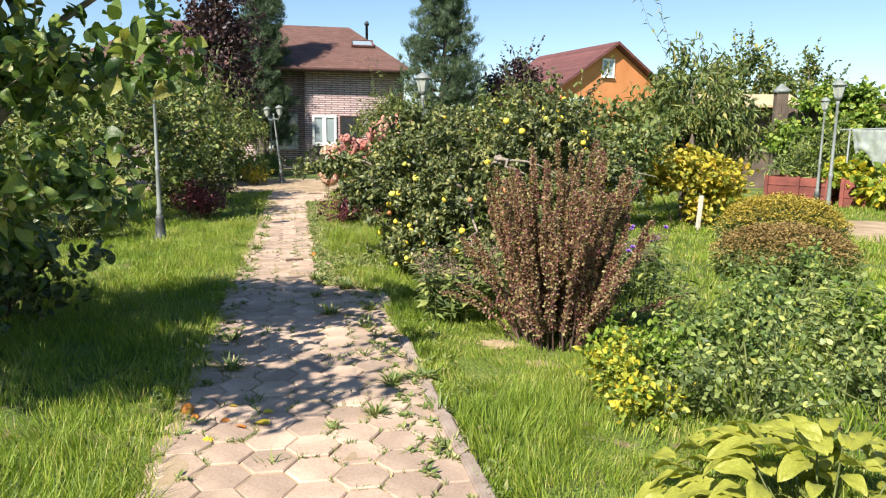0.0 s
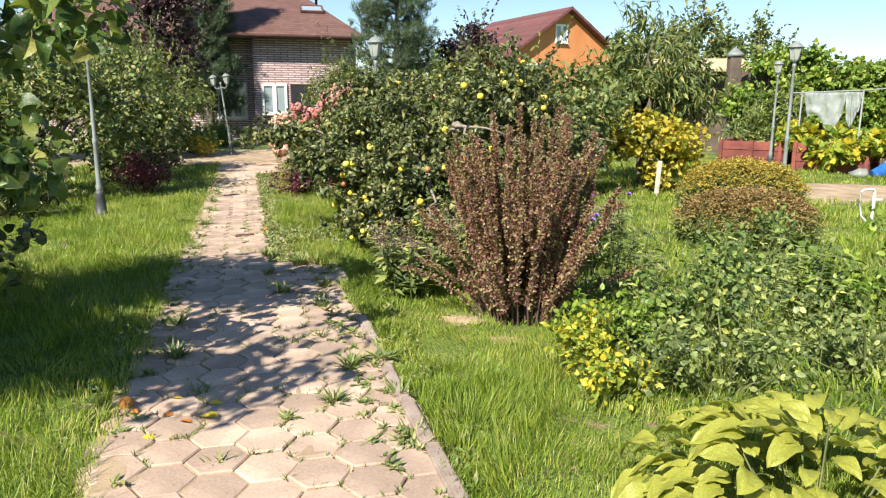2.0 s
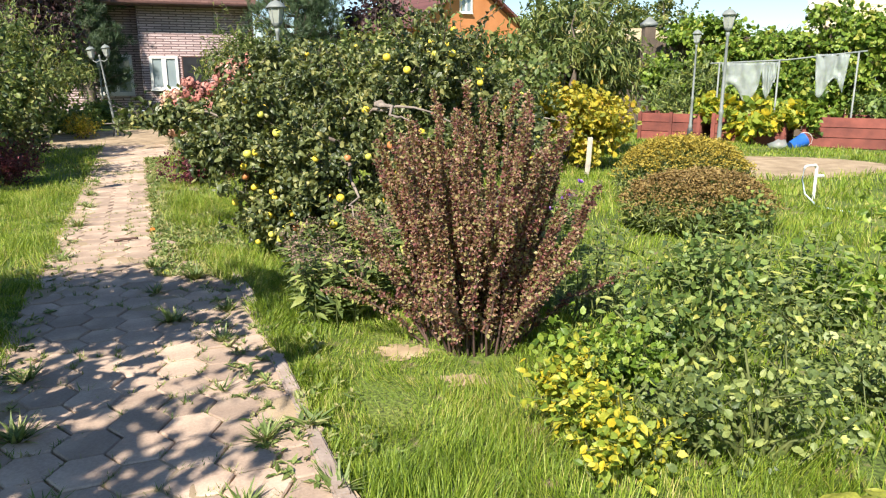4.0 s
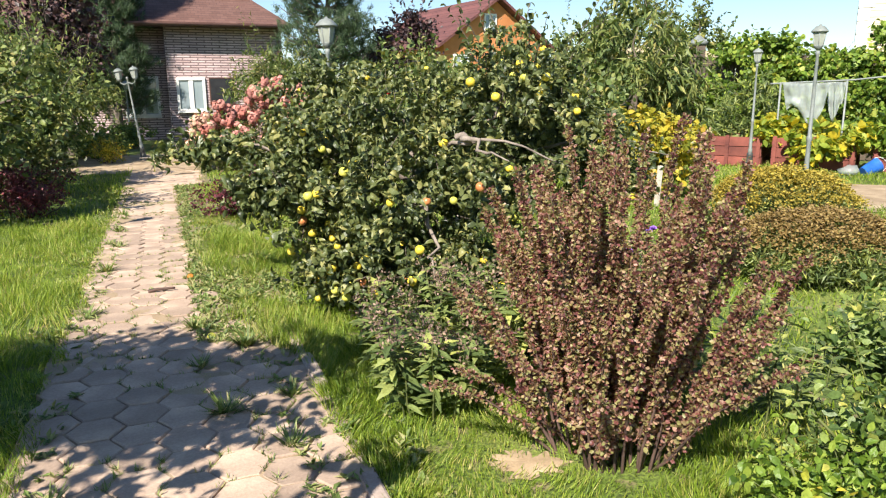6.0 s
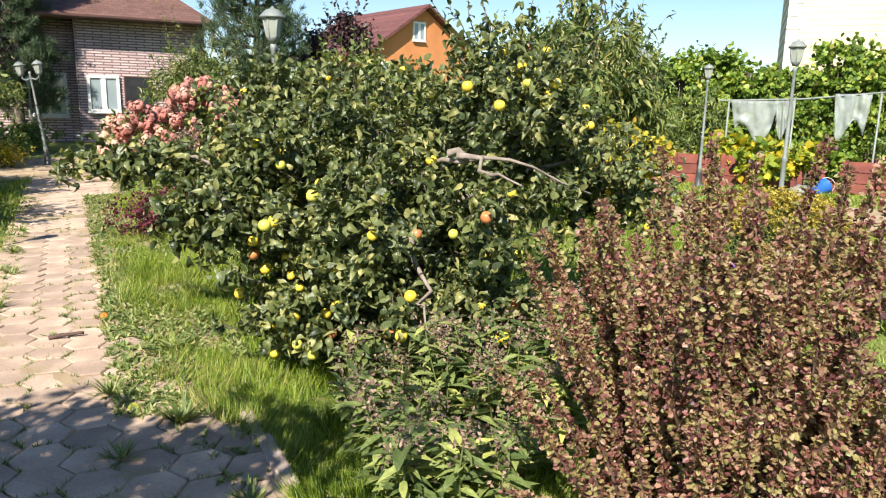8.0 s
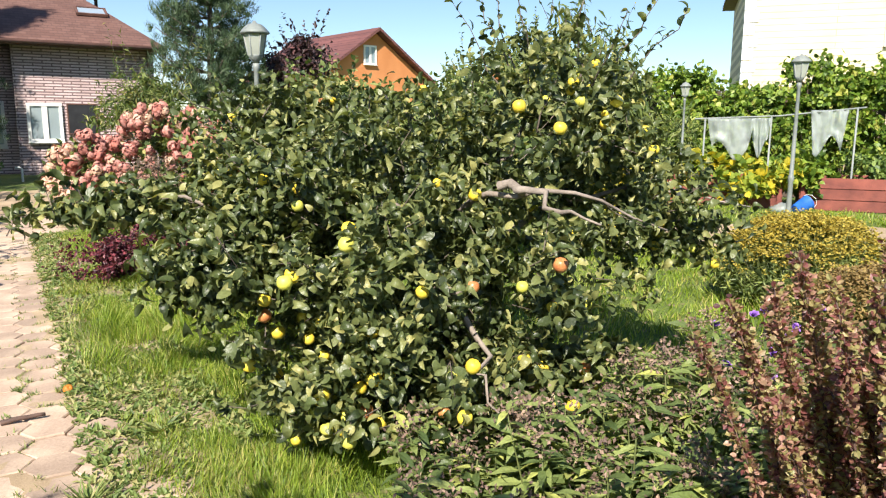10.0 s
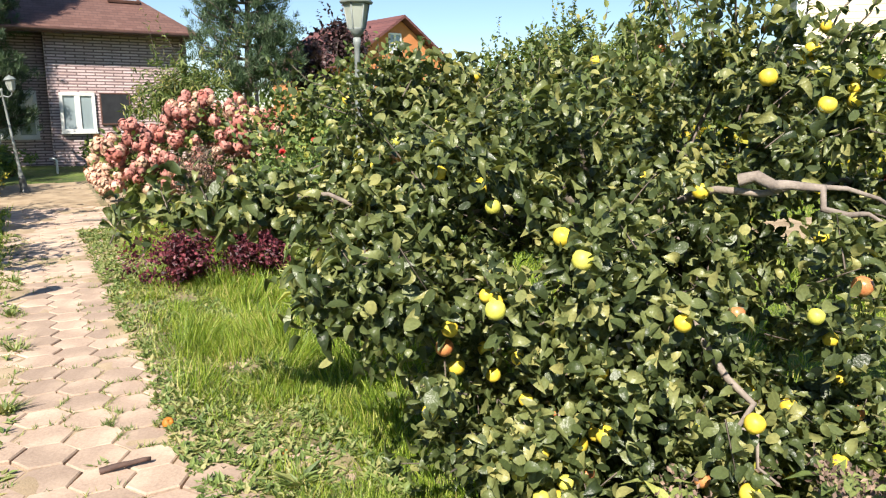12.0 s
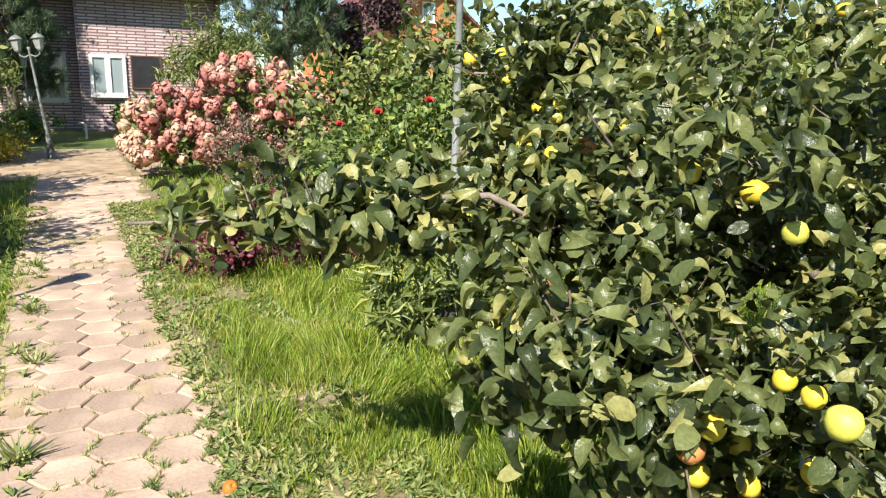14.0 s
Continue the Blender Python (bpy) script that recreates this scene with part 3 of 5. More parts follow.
# ---- brick house ----
HOUSE = pose(-5.6, 28.7, 0, 0, 0, 17.46)


def window_part(parent, x0, x1, z0, z1, y, leaves=2, name="window", pane=None):
    """A white framed window set in a wall whose face lies at y; looks towards -y."""
    w = part(name, box_mesh((x0, y - 0.02, z0), (x1, y + 0.06, z1)), M_PANE if pane is None else pane, parent)
    f = 0.1
    for a, b in (((x0 - f, z0 - f), (x1 + f, z0)), ((x0 - f, z1), (x1 + f, z1 + f)), ((x0 - f, z0), (x0, z1)), ((x1, z0), (x1 + f, z1))):
        part("frame", box_mesh((a[0], y - 0.07, a[1]), (b[0], y + 0.02, b[1]), 0.008), M_WHITE, w)
    for k in range(1, leaves):
        x = x0 + (x1 - x0) * k / leaves
        part("mullion", box_mesh((x - 0.08, y - 0.065, z0), (x + 0.08, y - 0.021, z1), 0.008), M_WHITE, w)
    part("sill", box_mesh((x0 - 0.12, y - 0.16, z0 - f - 0.04), (x1 + 0.12, y, z0 - f), 0.008), M_WHITE, w)
    return w


def hip_roof(x0, x1, y0, y1, z0, rx0, rx1, z1, thick=0.12):
    """A hipped roof with a thick edge."""
    bm = bmesh.new()
    ym = (y0 + y1) / 2
    top = [bm.verts.new(p) for p in ((x0, y0, z0), (x1, y0, z0), (x1, y1, z0), (x0, y1, z0), (rx0, ym, z1), (rx1, ym, z1))]
    low = [bm.verts.new((p.co.x, p.co.y, z0 - thick)) for p in top[:4]]
    for f in ((0, 1, 5, 4), (1, 2, 5), (2, 3, 4, 5), (3, 0, 4)):
        bm.faces.new([top[i] for i in f])
    for i in range(4):
        q = (i + 1) % 4
        bm.faces.new((low[i], low[q], top[q], top[i]))
    bm.faces.new(list(reversed(low)))
    bmesh.ops.recalc_face_normals(bm, faces=bm.faces[:])
    return bm


house = thing("house", 0, 0, 0, "brown brick house with a red-brown shingled hip roof", "house")
house.matrix_world = HOUSE
part("wall", box_mesh((-1.35, 0, -0.1), (2.75, 9.0, 4.05)), M_BRICK, house)
part("wall", box_mesh((-9.5, 0.7, -0.1), (-1.36, 9.0, 4.05)), M_BRICK, house)
part("roof", hip_roof(-10.2, 3.05, -0.55, 9.6, 4.12, -7.5, 0.8, 6.4), M_ROOF, house)
part("fascia", box_mesh((-10.1, -0.62, 3.93), (3.05, -0.552, 4.1), 0.01), M_FASCIA, house)
part("gutter", tube([([(-10.1, -0.68, 4.05), (3.1, -0.68, 4.02)], (0.06, 0.06))], 8), M_FASCIA, house)
part("downpipe", tube([([(2.6, -0.06, 4.0), (2.6, -0.06, 0.0)], (0.045, 0.045))], 8), M_FASCIA, house)
window_part(house, -0.97, -0.17, 1.13, 2.14, -0.004)
window_part(house, -2.75, -1.75, 0.95, 2.2, 0.695)
w = part("window_screen", box_mesh((0.1, -0.05, 1.3), (0.9, 0.02, 2.2), 0.006), M_SCREEN, house, "black roller screen over a window")
for a, b in (((0.06, 1.26), (0.1, 2.24)), ((0.9, 1.26), (0.94, 2.24)), ((0.1, 1.26), (0.9, 1.3)), ((0.1, 2.2), (0.9, 2.24))):
    part("frame", box_mesh((a[0], -0.06, a[1]), (b[0], 0.02, b[1]), 0.006), M_FASCIA, w)
SLOPE = math.atan2(6.4 - 4.12, 5.075)
sl = Matrix.Translation((1.2, 2.2, 4.12 + 2.75 * math.tan(SLOPE) + 0.03)) @ Matrix.Rotation(SLOPE, 4, "X")
sk = part("skylight", box_mesh((-0.42, -0.32, 0), (0.42, 0.32, 0.06), 0.01, sl), glass_material("skylight_glass", (0.3, 0.36, 0.42), 0.1), house)
for a, b in (((-0.5, -0.4), (0.5, -0.32)), ((-0.5, 0.32), (0.5, 0.4)), ((-0.5, -0.32), (-0.42, 0.32)), ((0.42, -0.32), (0.5, 0.32))):
    part("frame", box_mesh((a[0], a[1], 0), (b[0], b[1], 0.09), 0.01, sl), M_FASCIA, sk)
part("roof_vent", lathe([(0.06, 0), (0.06, 0.75), (0.11, 0.76), (0.11, 0.86), (0.02, 0.95)], 12, Matrix.Translation((1.6, 4.3, 5.75))), M_SCREEN, house)

carport = thing("carport", 0.4, 32.2, 0, "dark flat-roofed carport beside the brick house", "carport", turn=17)
part("roof", box_mesh((-1.9, -1.5, 2.9), (2.6, 1.5, 3.05), 0.02, Matrix.Rotation(radians(4), 4, "Y")), M_SCREEN, carport)
for x, y in ((-1.7, -1.3), (2.3, -1.3), (-1.7, 1.3), (2.3, 1.3)):
    part("post", box_mesh((x - 0.06, y - 0.06, 0), (x + 0.06, y + 0.06, 2.86), 0.01), M_SCREEN, carport)

# ---- orange neighbour house ----
orange = thing("house", 10.4, 69.9, -0.87, "orange plastered gabled house with a maroon tile roof", "house", turn=27.5)
orange.scale = (1.55, 1.55, 1.55)
bm = bmesh.new()
front = [bm.verts.new(p) for p in ((-3.6, 0, -0.1), (3.6, 0, -0.1), (3.6, 0, 4.45), (0, 0, 6.9), (-3.6, 0, 4.45))]
back = [bm.verts.new((p.co.x, 9.0, p.co.z)) for p in front]
bm.faces.new(front)
bm.faces.new(list(reversed(back)))
for i in range(5):
    q = (i + 1) % 5
    bm.faces.new((front[q], front[i], back[i], back[q]))
bmesh.ops.recalc_face_normals(bm, faces=bm.faces[:])
part("wall", bm, M_ORANGE, orange)
for side in (-1, 1):
    bm = bmesh.new()
    a = [(0, -0.5, 7.15), (0, 9.5, 7.15), (side * 4.2, 9.5, 4.28), (side * 4.2, -0.5, 4.28)]
    t = [bm.verts.new(p) for p in a]
    b = [bm.verts.new((p[0], p[1], p[2] - 0.17)) for p in a]
    bm.faces.new(t)
    bm.faces.new(list(reversed(b)))
    for i in range(4):
        q = (i + 1) % 4
        bm.faces.new((t[q], t[i], b[i], b[q]))
    bmesh.ops.recalc_face_normals(bm, faces=bm.faces[:])
    part("roof", bm, M_ROOF2, orange)
window_part(orange, -0.75, -0.05, 5.15, 6.05, -0.004, 2)
window_part(orange, -2.9, -2.0, 2.6, 3.7, -0.004, 2)

# ---- cream neighbour house ----
cream = thing("house", 17.6, 26.9, 0, "cream sided two-storey house with white corner trim", "house", turn=-32)
part("wall", box_mesh((0, 0, -0.1), (10.0, 8.0, 7.0)), M_CREAM_WALL, cream)
for k in range(15):
    part("corner_trim", box_mesh((-0.03, -0.03, 0.05 + k * 0.44), (0.34 if k % 2 else 0.46, 0.3, 0.05 + k * 0.44 + 0.42), 0.012), M_WHITE, cream)
part("roof", hip_roof(-0.5, 10.5, -0.6, 8.6, 7.15, 3.5, 6.5, 9.4, 0.16), M_FASCIA, cream)
window_part(cream, 4.6, 5.5, 4.5, 5.75, -0.004, 2)
window_part(cream, 6.3, 7.4, 4.5, 5.75, -0.004, 2)
window_part(cream, 2.0, 3.1, 1.2, 2.6, -0.004, 2)

# ---- fence, pillar, shed ----
FA = math.degrees(math.atan2(-5.4, 7.2))
fence = thing("fence", 8.94, 20.12, 0, "dark board fence overgrown with climbing vine", "fence", turn=FA)
board = None
for k in range(66):
    if board is None:
        bm = box_mesh((0, 0, 0), (0.17, 0.025, 2.45), 0.004)
        board = part("board", bm, M_FENCE, fence)
        board.location = (0.02, 0, 0.02)
    else:
        b = new("board", board.data)
        b.parent, b.location = fence, (0.02 + k * 0.18, 0.006 * (k % 2), 0.02)
for z in (0.5, 2.2):
    part("rail", box_mesh((0, 0.032, z), (11.9, 0.08, z + 0.09)), M_FENCE, fence)
vine = thing("climbing_vine", 8.94, 20.12, 0, "dense bright green vine covering the board fence", "vine", turn=FA)
lobes = []
for k in range(14):
    s = 0.95 + k * 0.82
    lobes.append((s, -0.25, 1.6 + 0.15 * math.sin(k * 1.7), 0.75, 0.42, 1.3 + 0.1 * math.sin(k * 2.3)))
    lobes.append((s + 0.4, -0.1, 2.5 + 0.02 * k + 0.14 * math.sin(k * 2.1), 0.6, 0.45, 0.42))
lobes.append((0.25, 0.0, 1.3, 0.4, 0.4, 1.0))
lv, tw = foliage("leaves", lobes, 4500, 9, BROAD, 0.115, 0.2, up=0.2, droop=0.45, shell=0.7, gaps=0.8)
part("leaves", lv, M_VINE_LEAF, vine)
part("branchwork", tw, M_TWIG, vine)
pillar = thing("fence_pillar", 9.12, 20.2, 0, "dark masonry fence pillar with a flat cap", "pillar")
part("shaft", box_mesh((-0.15, -0.15, 0), (0.15, 0.15, 2.8), 0.01), M_FENCE, pillar)
part("cap", lathe([(0.25, 2.8), (0.26, 2.88), (0.2, 2.92), (0.03, 3.05)], 4, Matrix.Rotation(radians(45), 4, "Z")), M_POST, pillar)
shed = thing("shed", 8.9, 22.8, 0, "dark wooden shed with a tan sheet roof", "shed", turn=-10)
part("wall", box_mesh((-1.0, 0, 0), (1.3, 2, 2.5)), M_FENCE, shed)
part("roof", box_mesh((-1.3, -0.7, 2.6), (1.6, 2.3, 2.68), 0.01, Matrix.Rotation(radians(9), 4, "X")), M_TAN_ROOF, shed)

# ---- raised beds ----
BA = math.degrees(math.atan2(-0.6, 0.8))
for n, (s0, length) in enumerate(((0.0, 1.5), (1.7, 1.6), (3.6, 3.6))):
    c = Vector((8.0 + 0.8 * s0, 17.5 - 0.6 * s0, 0))
    bed = thing("raised_bed", c.x, c.y, 0, "red-stained board raised bed overgrown with plants", "raised bed", "raised beds by the fence", turn=BA)
    part("soil", box_mesh((0.03, 0.03, 0.0), (length - 0.03, 1.27, 0.56)), M_SOIL, bed)
    for k in range(3):
        z = 0.01 + k * 0.215
        part("plank", box_mesh((0, -0.02, z), (length, 0.025, z + 0.205), 0.006), M_RED_BOARD, bed)
        part("plank", box_mesh((0, 1.28, z), (length, 1.32, z + 0.205), 0.006), M_RED_BOARD, bed)
        for x in (0, length - 0.04):
            part("plank", box_mesh((x, 0.026, z), (x + 0.04, 1.279, z + 0.205), 0.006), M_RED_BOARD, bed)
    for x in (0.02, length / 2, length - 0.1):
        part("post", box_mesh((x, -0.075, 0), (x + 0.08, -0.022, 0.68), 0.006), M_RED_BOARD, bed)


def bed_plant(s, depth, label, lobes, mat, n, leaf, size, name="bed_plant"):
    p = Vector((8.0, 17.5, 0)) + Vector((0.8, -0.6, 0)) * s + Vector((0.6, 0.8, 0)) * depth
    t = thing(name, p.x, p.y, 0.5, label, "plant", "plants in the raised beds", turn=BA)
    lv, tw = foliage("leaves", lobes, n, 8, leaf, size, 0.12, low=-0.5, up=0.6)
    part("leaves", lv, mat, t)
    part("stalkwork", tw, M_STEM, t)
    return t


bed_plant(2.2, 0.2, "yellow-green squash vine spilling over a raised bed", [(0.2, 0, 0.2, 1.1, 0.5, 0.28), (0.3, -0.4, -0.05, 0.8, 0.2, 0.32), (-0.5, 0, 0.3, 0.35, 0.35, 0.32), (1.0, -0.1, 0.2, 0.4, 0.4, 0.28)], M_SPIREA, 230, BROAD, 0.16, "squash_vine")
bed_plant(3.6, 0.5, "green leafy vegetables in a raised bed", [(0, 0, 0.2, 0.8, 0.5, 0.4), (0.2, -0.5, 0.1, 0.3, 0.2, 0.3)], M_VINE_LEAF, 100, BROAD, 0.14)
bed_plant(5.0, 0.5, "green leafy vegetables in a raised bed", [(0, 0, 0.25, 0.9, 0.5, 0.45)], M_SHRUB, 120, OVAL, 0.13)
bed_plant(6.6, 0.5, "green leafy vegetables in a raised bed", [(0, 0, 0.3, 0.8, 0.5, 0.5)], M_PERENNIAL, 110, OVAL, 0.13)
bed_plant(0.6, 0.6, "tall weedy greens in a raised bed", [(0, 0, 0.35, 0.8, 0.5, 0.6), (0.3, 0.6, 0.8, 0.8, 0.5, 0.8)], M_PERENNIAL, 170, LANCE, 0.2)

# trellis with torn plastic film
trellis = thing("trellis", 9.5, 16.6, 0, "metal pole trellis hung with torn clear plastic film", "trellis", turn=math.degrees(math.atan2(-1.6, 2.1)))
part("rail", tube([([(-0.2, 0, 1.78), (1.4, 0, 1.84), (2.9, 0, 2.0)], (0.018, 0.018, 0.018))], 8), M_POST, trellis)
for x, h in ((0.0, 1.78), (1.25, 1.83), (2.75, 1.99)):
    part("post", tube([([(x, 0, 0.3), (x, 0, h)], (0.02, 0.02))], 8), M_POST, trellis)


def film_sheet(x0, x1, top, drop, seed, taper=0.75):
    bm = bmesh.new()
    nx, nz = 18, 12
    g = []
    for j in range(nz + 1):
        f = j / nz
        k = 1 - (1 - taper) * f
        xm = (x0 + x1) / 2
        g.append([bm.verts.new((xm + (x0 + (x1 - x0) * i / nx - xm) * k, -0.025 + 0.04 * math.sin(i * 0.9 + seed) * (0.3 + f) + 0.08 * noise.noise(Vector((i * 0.4, f * 3, seed))),
                                top - drop * f * (1 - 0.45 * (0.5 + 0.5 * math.sin(i * 0.33 + seed)) * f))) for i in range(nx + 1)])
    for j in range(nz):
        for i in range(nx):
            bm.faces.new((g[j][i], g[j][i + 1], g[j + 1][i + 1], g[j + 1][i]))
    for f in bm.faces:
        f.smooth = True
    me = bpy.data.meshes.new("film")
    bm.to_mesh(me)
    bm.free()
    return me


for x0, x1, top, drop, seed in ((0.05, 0.95, 1.79, 0.85, 0.5), (0.9, 1.24, 1.8, 0.8, 2.2), (1.95, 2.6, 1.95, 0.9, 4.0)):
    o = part("film", film_sheet(x0, x1, top, drop, seed), M_FILM, trellis, "torn translucent plastic film")
    so = o.modifiers.new("thick", "SOLIDIFY")
    so.thickness = 0.003

# blue bucket on its side
bucket = thing("bucket", 10.45, 14.75, 0.02, "bright blue plastic bucket lying on its side", "bucket")
bucket.scale = (0.75, 0.75, 0.75)
tilt = Matrix.Translation((0, 0, 0.16)) @ Matrix.Rotation(radians(150), 4, "Z") @ Matrix.Rotation(radians(-62), 4, "Y") @ Matrix.Rotation(radians(30), 4, "X")
part("bucket_body", lathe([(0.13, -0.2), (0.19, 0.22), (0.205, 0.23), (0.18, 0.225), (0.12, -0.18)], 20, tilt), M_BLUE, bucket)
part("handle", tube([([tilt @ Vector((0.2 * math.cos(a), 0.24 * math.sin(a) * 0.3, 0.22 + 0.2 * math.sin(a))) for a in np.linspace(0, math.pi, 12)], [0.006] * 12)], 6), M_WHITE, bucket)
sack = part("crumpled_bag", lathe([(0.02, 0), (0.16, 0.02), (0.2, 0.08), (0.12, 0.16), (0.03, 0.18)], 11), M_FILM)
for v in sack.data.vertices:
    v.co *= 1 + 0.35 * noise.noise(v.co * 9)
sack.matrix_world = pose(10.1, 14.85, 0.02)
tagged(sack, "crumpled pale plastic bag on the grass", "bag")

# stand pipe with hose
pipe = thing("standpipe", 7.15, 8.75, 0, "white plastic garden standpipe with a hose", "standpipe")
part("riser", tube([([(0, 0, 0), (0, 0, 0.42)], (0.017, 0.017))], 10), M_WHITE, pipe)
part("elbow", tube([([(0, 0, 0.4), (0, 0, 0.44), (-0.03, -0.01, 0.465), (-0.1, -0.04, 0.465), (-0.19, -0.07, 0.46), (-0.21, -0.08, 0.43)], (0.018, 0.018, 0.018, 0.014, 0.014, 0.014))], 10), M_WHITE, pipe)
part("valve", tube([([(0.0, 0, 0.33), (0.09, -0.02, 0.33)], (0.02, 0.02))], 8), M_WHITE, pipe)
part("hose", tube([([(-0.21, -0.08, 0.44), (-0.235, -0.1, 0.3), (-0.24, -0.2, 0.14), (-0.2, -0.4, 0.03), (-0.1, -0.7, 0.02), (0.2, -0.9, 0.02)], [0.01] * 6)], 8), M_HOSE, pipe)

# ---- lamps ----


def lantern(parent, x, z, s=1.0):
    m = Matrix.Translation((x, 0, z)) @ Matrix.Diagonal((s, s, s, 1))
    g = part("lantern", lathe([(0.076, 0.0), (0.08, 0.02), (0.118, 0.23), (0.11, 0.235)], 6, m), M_LANTERN, parent, "pale frosted lantern glass")
    for f in g.data.polygons:
        f.use_smooth = False
    part("holder", lathe([(0.03, -0.07), (0.05, -0.05), (0.075, -0.012), (0.075, 0.004)], 12, m), M_POST, g)
    part("cap", lathe([(0.145, 0.222), (0.158, 0.236), (0.155, 0.246), (0.105, 0.3), (0.075, 0.325), (0.03, 0.335), (0.014, 0.36), (0.0, 0.365)], 6, m), M_POST, g)
    for k in range(6):
        a = 2 * math.pi * k / 6
        part("rib", tube([([m @ Vector((0.08 * math.cos(a), 0.08 * math.sin(a), 0.0)), m @ Vector((0.122 * math.cos(a), 0.122 * math.sin(a), 0.235))], (0.006, 0.006))], 5), M_POST, g)


def lamp_post(x, y, label, height=2.42, group="garden lamps", arms=False, mat=None, lean=(0, 0)):
    t = thing("street_lamp", x, y, 0, label, "lamp post", group)
    t.rotation_euler = (radians(lean[0]), radians(lean[1]), 0)
    h = height - 0.27
    part("base", lathe([(0.1, -0.02), (0.1, 0.05), (0.075, 0.08), (0.07, 0.2), (0.058, 0.3), (0.064, 0.33), (0.045, 0.36)], 16), M_DARKPOST if mat is None else mat, t)
    part("pole", lathe([(0.04, 0.3), (0.045, 0.42), (0.034, 0.46), (0.028, 0.98), (0.036, 1.0), (0.036, 1.04), (0.025, 1.06), (0.02, h - 0.12), (0.03, h - 0.1), (0.026, h - 0.06)], 14), M_POST, t)
    if arms:
        for s in (-1, 1):
            a = part("arm", tube([([(0, 0, h - 0.2), (s * 0.1, 0, h - 0.24), (s * 0.17, 0, h - 0.2), (s * 0.19, 0, h - 0.1)], (0.016, 0.014, 0.014, 0.016))], 8), M_POST, t)
            lantern(t, s * 0.19, h - 0.1, 0.78)
    else:
        lantern(t, 0, h, 0.74)
    return t


lamp_post(-3.12, 8.72, "slender grey garden lamp post with a dark base among shrubs")
lamp_post(0.6, 9.25, "grey garden lamp post standing behind an apple tree", 2.43)
lamp_post(6.7, 10.5, "grey garden lamp post beside a golden flower mound", 2.46, mat=M_POST)
lamp_post(8.75, 16.2, "grey garden lamp post before a red raised bed", 2.5)
lamp_post(-5.1, 20.0, "twin-headed garden lamp post leaning beside the path", 2.42, arms=True, lean=(0, -6.5))
lamp_post(-7.4, 25.6, "small garden lamp post near the house window", 2.1)

# ---- apple tree beside the path ----
AX, AY = 1.75, 7.35
LOBES = [(0.1, -0.1, 1.25, 1.2, 1.1, 0.7), (-0.65, -0.6, 0.95, 0.7, 0.75, 0.7), (-0.15, -0.95, 0.75, 0.85, 0.6, 0.62), (0.55, -0.1, 1.65, 0.65, 0.75, 0.55),
         (1.1, -0.35, 1.15, 0.6, 0.6, 0.4), (-1.0, 0.35, 1.35, 0.6, 0.7, 0.5), (-0.72, -0.85, 0.4, 0.55, 0.45, 0.36), (-1.3, -0.1, 1.3, 0.5, 0.4, 0.18), (-0.45, -1.0, 0.36, 0.75, 0.5, 0.34), (0.35, -0.9, 0.42, 0.6, 0.4, 0.34), (-0.9, 0.6, 1.62, 0.5, 0.5, 0.36)]
LIMB_LOBES = [(-1.38, -0.8, 0.97, 0.32, 0.28, 0.22), (-1.75, -0.25, 1.2, 0.6, 0.2, 0.1), (-2.35, -0.12, 1.15, 0.25, 0.14, 0.06), (-1.2, -0.35, 1.2, 0.35, 0.25, 0.16)]
apple_tree = thing("apple_tree", AX, AY, 0, "low sprawling apple tree laden with yellow apples", "tree")
top = np.array([0.02, 0.0, 0.75])
part("trunk", tube([(bent((0, 0, -0.05), top, 0, 0.015, 5), np.linspace(0.12, 0.085, 5))], 12), M_STAKE, apple_tree, "whitewashed trunk")
for line in ([(0, 0, 0.7), (-0.1, -0.4, 1.15), (0.0, -0.9, 1.33), (0.35, -1.05, 1.32), (0.8, -1.1, 1.12)], [(0, 0, 0.7), (-0.5, -0.3, 1.05), (-1.0, -0.35, 1.2), (-1.6, -0.3, 1.22), (-2.5, -0.1, 1.14)],
             [(0, 0, 0.7), (-0.35, -0.5, 0.9), (-0.55, -0.8, 0.8), (-0.75, -1.05, 0.5)], [(0, 0, 0.72), (0.25, 0.1, 1.2), (0.45, 0.1, 1.55), (0.55, 0.0, 1.9)],
             [(0, 0, 0.7), (0.5, -0.1, 1.1), (1.0, -0.3, 1.25), (1.7, -0.5, 1.15)], [(0, 0, 0.7), (-0.3, 0.4, 1.2), (-0.8, 0.7, 1.5), (-1.3, 0.8, 1.6)], [(0, 0, 0.72), (-0.2, -0.1, 1.15), (-0.35, -0.25, 1.4), (-0.5, -0.3, 1.6)],
             [(-0.35, -0.5, 0.9), (-0.25, -1.0, 0.85), (-0.2, -1.3, 0.6), (-0.15, -1.45, 0.4)], [(0.0, -0.9, 1.33), (0.1, -1.2, 1.3), (0.3, -1.4, 1.2)]):
    line = np.array(line)
    fine = np.stack([np.interp(np.linspace(0, len(line) - 1, 12), range(len(line)), line[:, k]) for k in range(3)], 1)
    fine[1:-1] += rng.normal(0, 0.022, (10, 3))
    part("limb", tube([(fine, 0.024 * np.linspace(1, 0.15, 12) ** 1.2 + 0.002)], 8), M_PALE_BARK, apple_tree)
lv, tw = foliage("crown", LOBES, 1800, 17, FINE_OVAL, 0.058, 0.095, up=0.6, low=0.06, shell=0.5, droop=0.15, gaps=0.9)
part("crown", lv, M_APPLE_LEAF, apple_tree)
part("branchwork", tw, M_BARK, apple_tree)
low_lv, tw = foliage("crown", LIMB_LOBES, 205, 15, FINE_OVAL, 0.062, 0.09, up=0.6, low=0.06, shell=0.3, droop=0.25, gaps=0.0)
